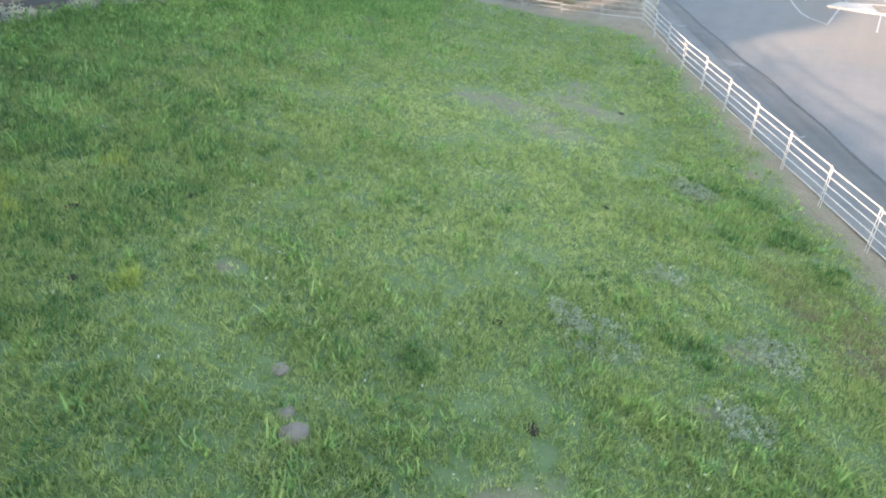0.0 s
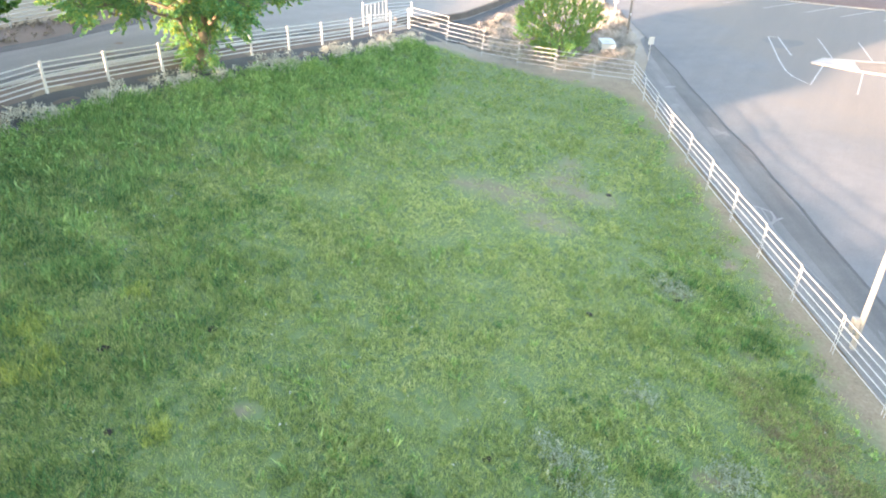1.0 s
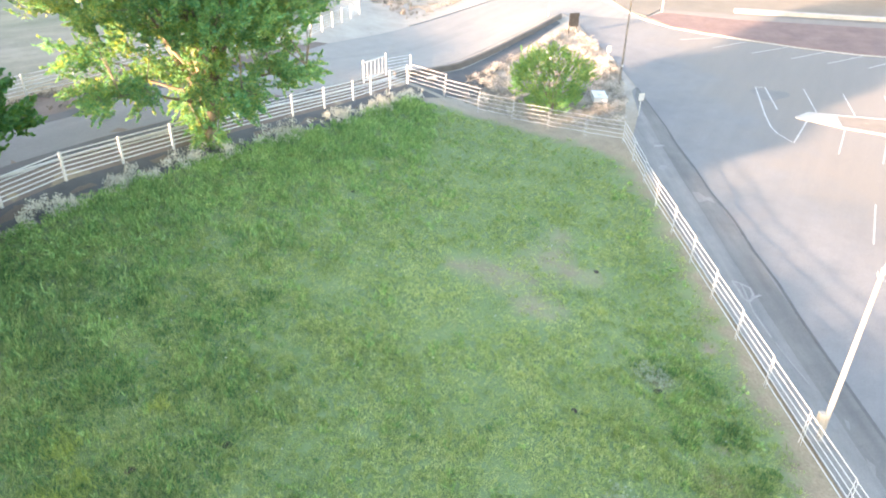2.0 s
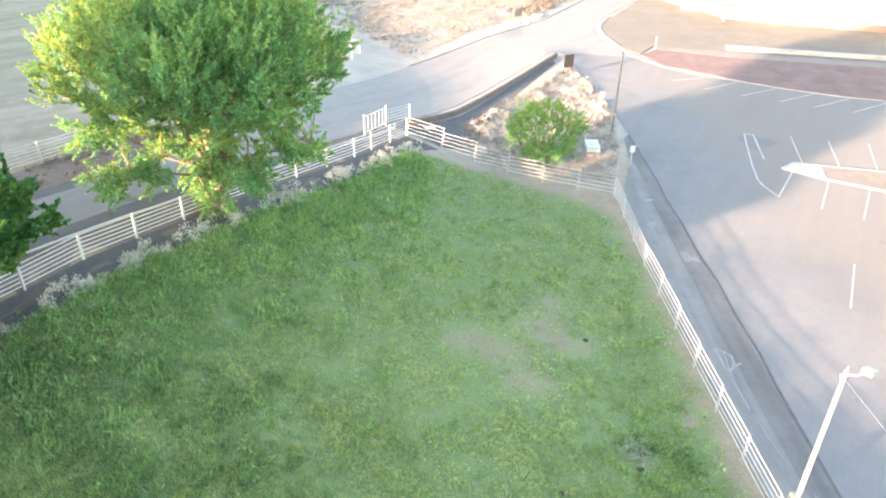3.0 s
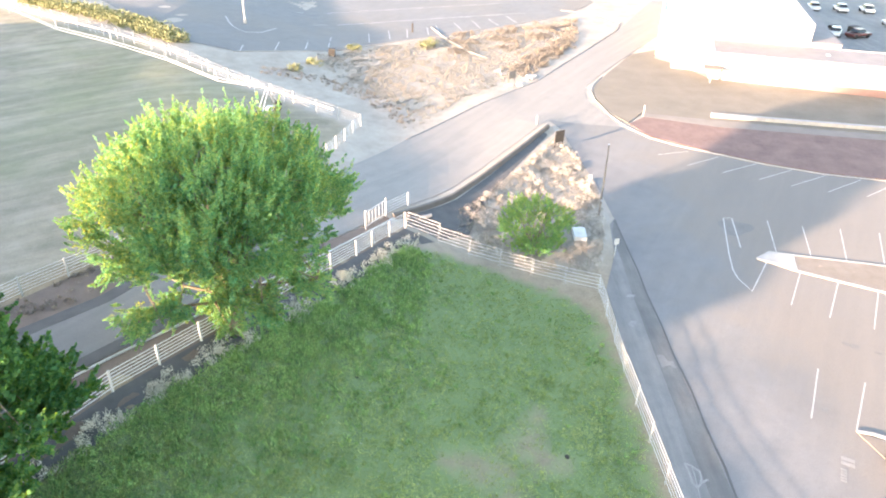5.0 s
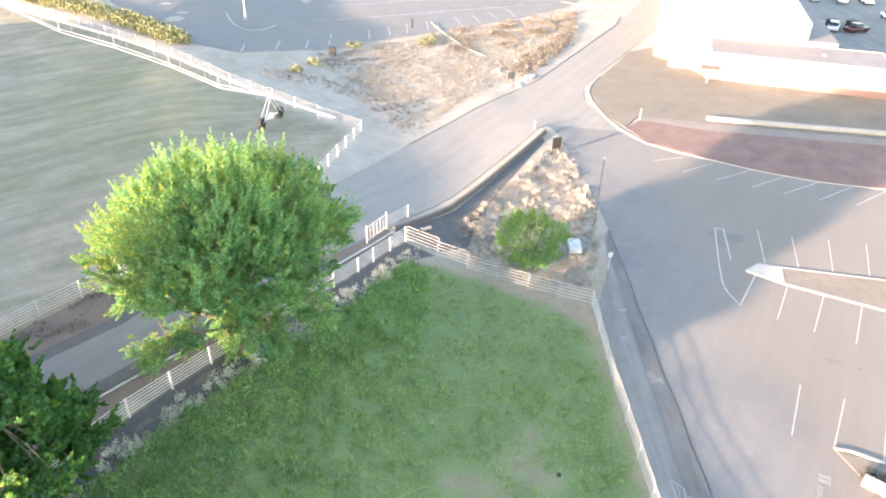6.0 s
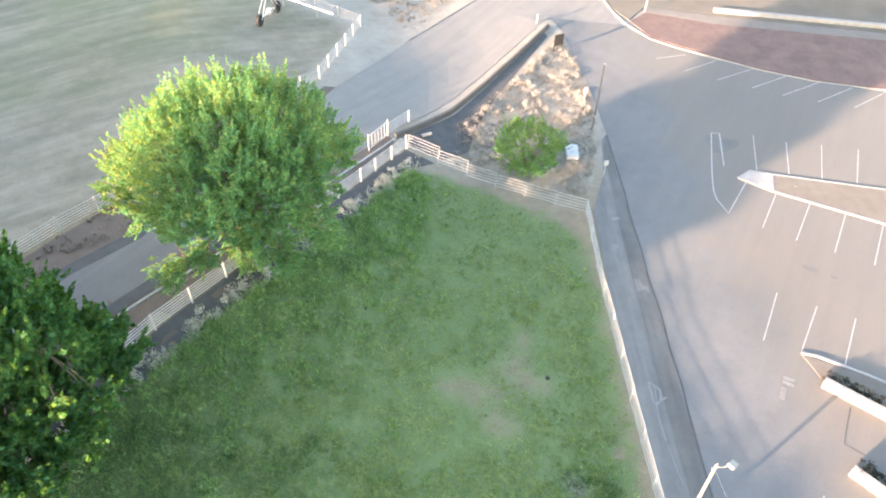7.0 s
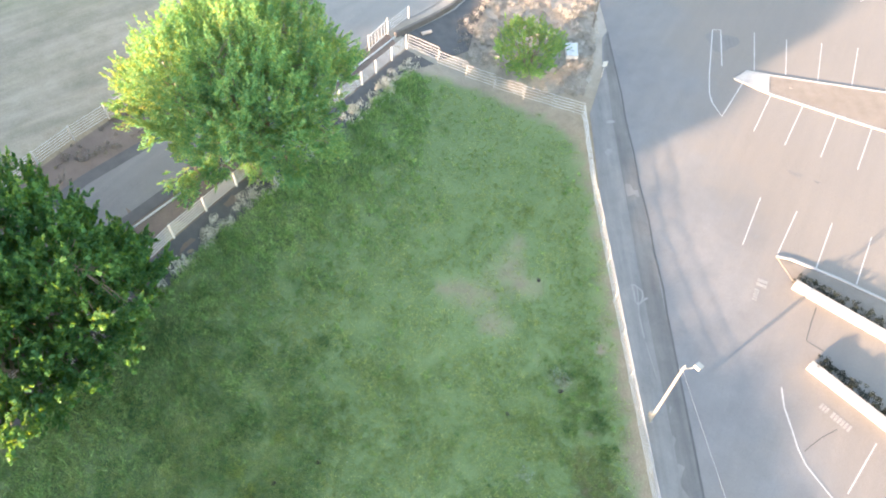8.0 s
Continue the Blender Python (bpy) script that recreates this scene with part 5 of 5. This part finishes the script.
# ---------------------------------------------------------------- stones and dung in the pasture
def lump(name, x, y, size, flat, mat, label, category, group, seed):
    bm = bmesh.new()
    bmesh.ops.create_icosphere(bm, subdivisions=3, radius=size)
    for v in bm.verts:
        k = 1 + 0.16 * noise.noise(v.co / size * 1.3 + Vector((seed, 0, 0))) + 0.07 * noise.noise(v.co / size * 3.7 + Vector((0, seed, 0)))
        v.co = Vector((v.co.x * k * 1.15, v.co.y * k, v.co.z * k * flat))
    ob = part(name, bm, mat, smooth=True)
    ob.matrix_basis = pose(x, y, H(x, y) + size * flat * 0.05, 0, 0, seed * 40)
    return tagged(ob, label, category, group)


lump("stone", -2.25, 8.25, 0.23, 0.5, M_STONE, "smooth pale brown stone lying in the grass", "stone", "field stones", 1)
lump("stone", -2.45, 8.7, 0.15, 0.45, M_STONE, "small brown stone beside the larger one", "stone", "field stones", 2)
lump("stone", -2.75, 9.75, 0.17, 0.35, M_STONE, "flat grey stone half sunk in the grass", "stone", "field stones", 3)
lump("stone", 32.6, 51.2, 0.3, 0.5, M_STONE, "pale stone lying on the gravel island", "stone", "island stones", 13)
lump("stone", 35.0, 50.4, 0.24, 0.6, M_STONE, "smaller pale stone on the gravel island", "stone", "island stones", 14)
for k, (x, y) in enumerate(((1.32, 12.35), (-8.3, 14.3), (1.7, 9.2), (-7.1, 11.6), (-6.0, 15.6), (8.1, 30.2), (5.2, 19.6), (-4.4, 34.2), (8.9, 21.5))):
    lump("dung_pat", x, y, 0.11 + 0.03 * (k % 3), 0.3, M_DUNG, "dried dark dung pat in the grass", "dung", "dung pats", k + 5)


def culvert(x, y):
    root = empty("culvert_pipe", pose(x, y, H(x, y), 0, 0, -62))
    part("pipe", tube(bmesh.new(), (0, -0.5, 0.15), (0, 0.5, 0.15), 0.17, sides=16), M_KERB, root)
    part("mouth", tube(bmesh.new(), (0, -0.51, 0.15), (0, -0.46, 0.15), 0.13, sides=16), M_DARK, root, "dark open mouth")
    tagged(root, "short pale concrete culvert pipe beyond the fence corner", "pipe")


culvert(-0.5, 56.3)


def blot(name, x, y, r, stretch, turn, mat, label, seed, lift=0.042, jag=0.3):
    """An uneven flat mark on the asphalt: a stain, or sunlight painted pale."""
    g = random.Random(seed)
    pts = []
    for k in range(22):
        a = k * math.tau / 22
        d = r * (1 + 0.2 * math.sin(3 * a + seed) + g.uniform(-jag, jag))
        u, w = d * math.cos(a) * stretch, d * math.sin(a)
        c, s = math.cos(radians(turn)), math.sin(radians(turn))
        pts.append((x + u * c - w * s, y + u * s + w * c))
    tagged(drape(name, pts, lift, mat), label, "stain", "asphalt stains")


SPLASH = "pale dried runnel of a splash on the dark asphalt"
for line, width in (([(15.05, 30.3), (15.12, 29.5), (15.1, 28.9), (15.3, 28.5)], 0.13), ([(15.05, 30.3), (15.4, 30.1), (15.75, 29.7), (15.7, 29.2), (15.5, 28.8)], 0.12), ([(15.4, 30.0), (15.38, 29.4), (15.3, 28.7)], 0.08),
                    ([(15.3, 28.6), (15.6, 28.9), (16.05, 29.15)], 0.14), ([(15.3, 28.7), (15.2, 27.8), (15.25, 26.8), (15.3, 25.9)], 0.09), ([(15.35, 25.6), (15.5, 24.2), (15.7, 22.9)], 0.06)):
    stripe("splash_stain", line, width, M_SPLASH_SUN, 0.045, SPLASH, "dried splashes")
# two pale marks that paint a gap of sunlight on the strip
blot("splash_stain", 15.0, 43.2, 0.24, 1.6, 60, M_SPLASH_SUN, "pale patch of sunlight painted on the dark asphalt", 3)
blot("splash_stain", 15.6, 46.6, 0.16, 2.6, 20, M_SPLASH_SUN, "pale streak of sunlight painted across the dark asphalt", 4)
blot("oil_stain", 30.2, 41.1, 0.26, 2.2, -30, M_WORN, "dark oily stain on the pale lot", 5, 0.05)
blot("oil_stain", 31.8, 40.3, 0.12, 2.0, -20, M_WORN, "small dark oily stain on the pale lot", 6, 0.05)
blot("oil_stain", 25.3, 34.7, 0.2, 1.5, 20, M_SHOULDER, "dark spot on the pale lot", 7, 0.05)
blot("oil_stain", 27.6, 57.3, 1.3, 1.2, 10, M_WORN, "wide dark worn patch across the end bay", 8, 0.040, 0.05)


# ---------------------------------------------------------------- beyond the lot
def house_box(bm, base, u, v, x0, x1, y0, y1, z0, z1):
    """A block in the building's own axes."""
    got = bmesh.ops.create_cube(bm, size=1.0)["verts"]
    for w in got:
        a, b, c = x0 + (w.co.x + 0.5) * (x1 - x0), y0 + (w.co.y + 0.5) * (y1 - y0), z0 + (w.co.z + 0.5) * (z1 - z0)
        w.co = Vector((base[0] + u[0] * a + v[0] * b, base[1] + u[1] * a + v[1] * b, base[2] + c))
    return bm


def building():
    base = (38.3, 98.2, 2.9)
    u, v = Vector((0.956, -0.293)), Vector((0.293, 0.956))
    root = empty("building", Matrix.Translation(base))
    back = root.matrix_basis.inverted()

    def add(name, mat, *span, parent=None, label="", bevel=0.0):
        bm = house_box(bmesh.new(), base, u, v, *span)
        if bevel:
            bmesh.ops.bevel(bm, geom=bm.edges[:], offset=bevel, segments=1, affect="EDGES")
        bmesh.ops.transform(bm, matrix=back, verts=bm.verts[:])
        return part(name, bm, mat, parent or root, label)
    # low front wing
    add("front_wall", M_RENDER, 0, 23.6, 0, 0.3, -0.6, 3.9, bevel=0.03)
    add("side_wall", M_RENDER, 0, 0.3, 0.3, 9, -0.6, 3.9)
    add("side_wall", M_RENDER, 23.3, 23.6, 0.3, 9, -0.6, 3.9)
    add("roof", M_ROOF, 0.3, 23.3, 0.3, 9, 3.5, 3.86, label="pinkish grey flat roof")
    add("base_course", M_PINK, 10.2, 27.5, -0.12, -0.003, -0.6, 0.9, label="pink base course", bevel=0.02)
    add("parapet", M_RENDER, 0, 23.6, 8.7, 9.0, 3.6, 3.9)
    add("roof_vent", M_STEEL, 15, 15.5, 4, 4.6, 3.6, 4.0, bevel=0.05)
    add("low_wing", M_RENDER, 23.62, 32, 1.2, 8, -0.6, 2.4, bevel=0.03)
    # entrance canopy
    add("canopy", M_ISLAND, -0.9, 1.5, -2.2, -0.02, 1.9, 2.15, bevel=0.03)
    add("canopy_post", M_CONCRETE, 0.1, 0.3, -2.0, -1.8, -0.6, 1.9)
    # tall hall behind
    add("hall_wall", M_RENDER, -7.6, 13.5, 7.0 + 2.1, 9.4, -0.6, 7.0, bevel=0.03)
    add("hall_wall", M_RENDER, -7.6, -7.3, 9.4, 50, -0.6, 7.0)
    add("hall_wall", M_RENDER, 13.2, 13.5, 9.4, 50, -0.6, 7.0)
    add("hall_wall", M_RENDER, -7.6, 13.5, 50, 50.3, -0.6, 7.0)
    add("hall_roof", M_ROOF_WHITE, -7.3, 13.2, 9.4, 50, 6.6, 6.85, label="white sheet roof")
    for k in range(9):
        add("roof_seam", M_ROOF_WHITE, -7.3, 13.2, 12 + k * 4.4, 12.12 + k * 4.4, 6.853, 6.93)
    add("annex_wall", M_RENDER, 13.52, 17.6, 9.05, 44, -0.6, 4.3)
    add("annex_roof", M_ROOF, 13.52, 17.7, 9.03, 44.1, 4.303, 4.5, label="grey felt roof", bevel=0.03)
    add("porch_wing", M_RENDER, -5.2, -0.03, 3.0, 9.07, -0.6, 3.4, bevel=0.03)
    tagged(root, "long white flat-roofed building with a taller hall behind", "building")


building()


def car(m, mat, label, tall=1.45, length=4.4):
    """A parked car: body, cabin, panes, four wheels and lights."""
    root = empty("car", m)
    L, W = length / 2, 0.9
    bm = block(bmesh.new(), -L, L, -W, W, 0.32, 0.92, 0.14)
    for w in bm.verts:
        if w.co.z > 0.7:
            w.co.z -= 0.10 * max(0, abs(w.co.x) - L * 0.55)
    part("body", bm, mat, root)
    bm = block(bmesh.new(), -L * 0.55, L * 0.42, -W * 0.9, W * 0.9, 0.9, tall, 0.1)
    for w in bm.verts:
        if w.co.z > 1.15:
            w.co.x, w.co.y = w.co.x * 0.74 - 0.06, w.co.y * 0.84
    part("cabin", bm, M_GLASS, root, "dark glazed cabin")
    bm = block(bmesh.new(), -L * 0.42, L * 0.27, -W * 0.74, W * 0.74, tall - 0.01, tall + 0.05, 0.03)
    part("roof", bm, mat, root)
    for x in (-L * 0.62, L * 0.62):
        for y in (-W + 0.08, W - 0.08):
            part("tyre", tube(bmesh.new(), (x, y - 0.11, 0.33), (x, y + 0.11, 0.33), 0.33, sides=14), M_RUBBER, root)
    for y in (-0.6, 0.6):
        part("headlight", block(bmesh.new(), L - 0.04, L + 0.015, y - 0.16, y + 0.16, 0.62, 0.76, 0.02), M_GLASS, root)
    tagged(root, label, "car", "parked cars")


tagged(drape("pavement_yard", [(59, 118), (67.2, 106), (70, 100), (120, 92), (160, 190), (70, 190), (62, 140)], 0.05, M_SHOULDER, 6.0), "dark asphalt yard behind the building", "parking lot", kind="structure")
for k, (x, y, turn, c, label) in enumerate(((76.2, 148, 75, 0, "white car parked in the yard behind the building"), (81.2, 147, 80, 0, "white car parked beside another in the yard"), (86.2, 146.4, 80, 0, "white car parked under a frame in the yard"),
                                            (66.4, 127, 10, 1, "grey-blue car parked behind the building"), (69.0, 124.6, 60, 0, "white car parked behind the building"), (72.4, 123.4, 20, 3, "dark red car parked behind the building"), (83.5, 133, 80, 0, "white car at the edge of the yard"))):
    car(pose(x, y, H(x, y) + 0.06, 0, 0, turn), M_CARS[c], label)
for x, y in ((69.6, 126.4), (73.0, 126.2)):
    ob = part("waste_bin", block(block(bmesh.new(), -0.9, 0.9, -0.6, 0.6, 0.05, 1.2, 0.05), -0.95, 0.95, -0.65, 0.65, 1.21, 1.3, 0.03), M_DARK)
    ob.matrix_basis = pose(x, y, H(x, y) + 0.05, 0, 0, 25)
    tagged(ob, "black waste bin standing among the cars", "waste bin", "waste bins")


def far_lamp():
    x, y = -29.5, 112.4
    root = empty("street_lamp", pose(x, y, H(x, y)))
    part("pole", tube(bmesh.new(), (0, 0, 0), (0, 0, 8.0), 0.12, 0.08, 10), M_WHITE, root)
    part("base", tube(bmesh.new(), (0, 0, -0.2), (0, 0, 0.7), 0.3, 0.28, 12), M_KERB, root, "pale concrete base")
    part("lamp_head", block(bmesh.new(), -0.2, 0.7, -0.18, 0.18, 7.95, 8.15, 0.04), M_WHITE, root)
    tagged(root, "white lamp post in the far parking lot", "street lamp")


far_lamp()


def pivot():
    """A centre-pivot sprinkler: a long arched pipe with a truss below, on a wheeled tower."""
    tower = (-17.9, 74.6)
    root = empty("irrigation_pivot", pose(*tower, H(*tower)))
    o = Vector((*tower, H(*tower)))
    line = [(-10.6, 72.2), (-17.9, 74.6), (-24.0, 77.0), (-30.4, 80.4), (-38.6, 85.8), (-48.0, 92.0), (-60.0, 100.0)]
    pts = []
    for i, p in enumerate(line):
        arch = (3.1, 3.1, 3.4, 3.6, 3.5, 3.2, 3.0)[i]
        pts.append(Vector((*p, H(*p) + arch)) - o)
    part("pipe", bent(bmesh.new(), pts, [0.085] * len(pts), 8), M_STEEL, root)
    side = Vector((0.5, -0.86, 0))
    low = [p + side * 0.9 - Vector((0, 0, 1.25)) for p in pts[2:6]]
    other = [p - side * 0.9 - Vector((0, 0, 1.25)) for p in pts[2:6]]
    for run in (low, other):
        for a, b in zip([pts[1]] + run, run + [pts[6]]):
            part("truss_rod", tube(bmesh.new(), a, b, 0.035, sides=6), M_STEEL, root)
    for p, a, b in zip(pts[2:6], low, other):
        for q in (a, b):
            part("strut", tube(bmesh.new(), p, q, 0.03, sides=6), M_STEEL, root)
        part("strut", tube(bmesh.new(), a, b, 0.03, sides=6), M_STEEL, root)
    wheels = [Vector((-18.5, 72.5, 0)), Vector((-17.4, 76.6, 0))]
    for w in wheels:
        w.z = H(w.x, w.y)
        w -= o
        for s in (-0.25, 0.25):
            part("leg", tube(bmesh.new(), w + Vector((s, 0, 0.7)), pts[1] + Vector((s * 0.6, 0, 0)), 0.05, sides=6), M_STEEL, root)
        wheel = part("wheel", tube(bmesh.new(), w + Vector((-0.07, 0.02, 0.62)), w + Vector((0.07, -0.02, 0.62)), 0.34, sides=14), M_STEEL, root)
        bm = tube(bmesh.new(), w + Vector((-0.14, 0.04, 0.62)), w + Vector((0.14, -0.04, 0.62)), 0.62, sides=18)
        part("tyre", bm, M_RUBBER, root, "black rubber tyre")
    part("axle_beam", tube(bmesh.new(), wheels[0] + Vector((0, 0, 0.75)), wheels[1] + Vector((0, 0, 0.75)), 0.09, sides=8), M_STEEL, root)
    part("motor", block(bmesh.new(), -0.3, 0.3, -0.5, 0.5, 0.6, 1.05, 0.06), M_STEEL, root)
    for a, b in zip(pts, pts[1:]):
        for t in (0.25, 0.75):
            q = a.lerp(b, t)
            part("drop_hose", tube(bmesh.new(), q, q - Vector((0, 0, 1.0)), 0.02, sides=5), M_STEEL, root)
    tagged(root, "long galvanised sprinkler pivot on a two-wheeled tower", "irrigation machine")


pivot()


# ---------------------------------------------------------------- white walls in the lot, and shrubs for their shade
def planter(a, b, label, dark, seed):
    """A long white block wall, with near-black shrubs standing in for the shade behind it."""
    r = random.Random(seed)
    a, b = Vector(a), Vector(b)
    d = (b - a).normalized()
    n = Vector((-d.y, d.x))
    if n.x < 0:
        n = -n
    bm = sweep([tuple(a), tuple(b)], [(-0.22, -0.2), (0.22, -0.2), (0.22, 0.7), (0.18, 0.75), (-0.18, 0.75), (-0.22, 0.7)], 1.5)
    tagged(part("block_wall", bm, M_BLOCKWALL), label, "wall", "white lot walls")
    k = 0.5
    while k < (b - a).length - 0.3:
        p = a + d * k + n * 0.75
        s = empty("low_shrub", pose(p.x, p.y, H(p.x, p.y)))
        part("stem", tube(bmesh.new(), (0, 0, -0.1), (0, 0, 0.4), 0.05, 0.03, 6), M_BARK, s)
        g = np.random.default_rng(seed * 50 + int(k * 10))
        cs = np.stack((g.normal(size=14) * 0.26, g.normal(size=14) * 0.26, g.uniform(0.2, 0.75, 14)), 1)
        leaf_cloud("crown", cs, np.full(14, 0.2), 26, 0.1, M_SHADELEAF, s, seed=seed * 9 + int(k * 7))
        tagged(s, "low near-black shrub standing in for shade behind the white wall", "shrub", "low lot shrubs")
        k += dark + r.uniform(-0.12, 0.12)


planter((27.0, 30.3), (32.6, 26.0), "long low white wall at the end of the stalls", 0.95, 3)
planter((26.3, 23.9), (31.4, 18.4), "low white wall in the lot with shrubs standing in for its shade", 0.85, 4)


# cracks and joints in the asphalt
def crack(line, width, label):
    bm = sweep(line, [(-width / 2, -0.004), (width / 2, -0.004), (width / 2, 0), (-width / 2, 0)], 0.8, 0.046)
    tagged(part("sealed_crack", bm, M_SEAL), label, "crack", "sealed cracks")


M_SEAL = plain("crack_sealer", (0.06, 0.06, 0.06), (0.115, 0.112, 0.108), 2.0, 0.8)
crack([(16.8, 58.3), (16.9, 54), (17.02, 50), (16.95, 47), (17.1, 43), (17.05, 39.6), (17.2, 36), (17.15, 33), (17.32, 30), (17.25, 27.7), (17.3, 18), (17.2, 4)], 0.15, "dark joint between the old and the new asphalt")
crack([(28.3, 28.6), (27.6, 27.4), (27.1, 26.5), (26.8, 25.9), (27.3, 25.5), (27.8, 25.1)], 0.08, "dark crooked crack in the lot")
crack([(24.4, 18.0), (24.8, 18.3), (25.9, 19.0), (27.0, 19.5)], 0.06, "thin dark crack beside the painted bars")
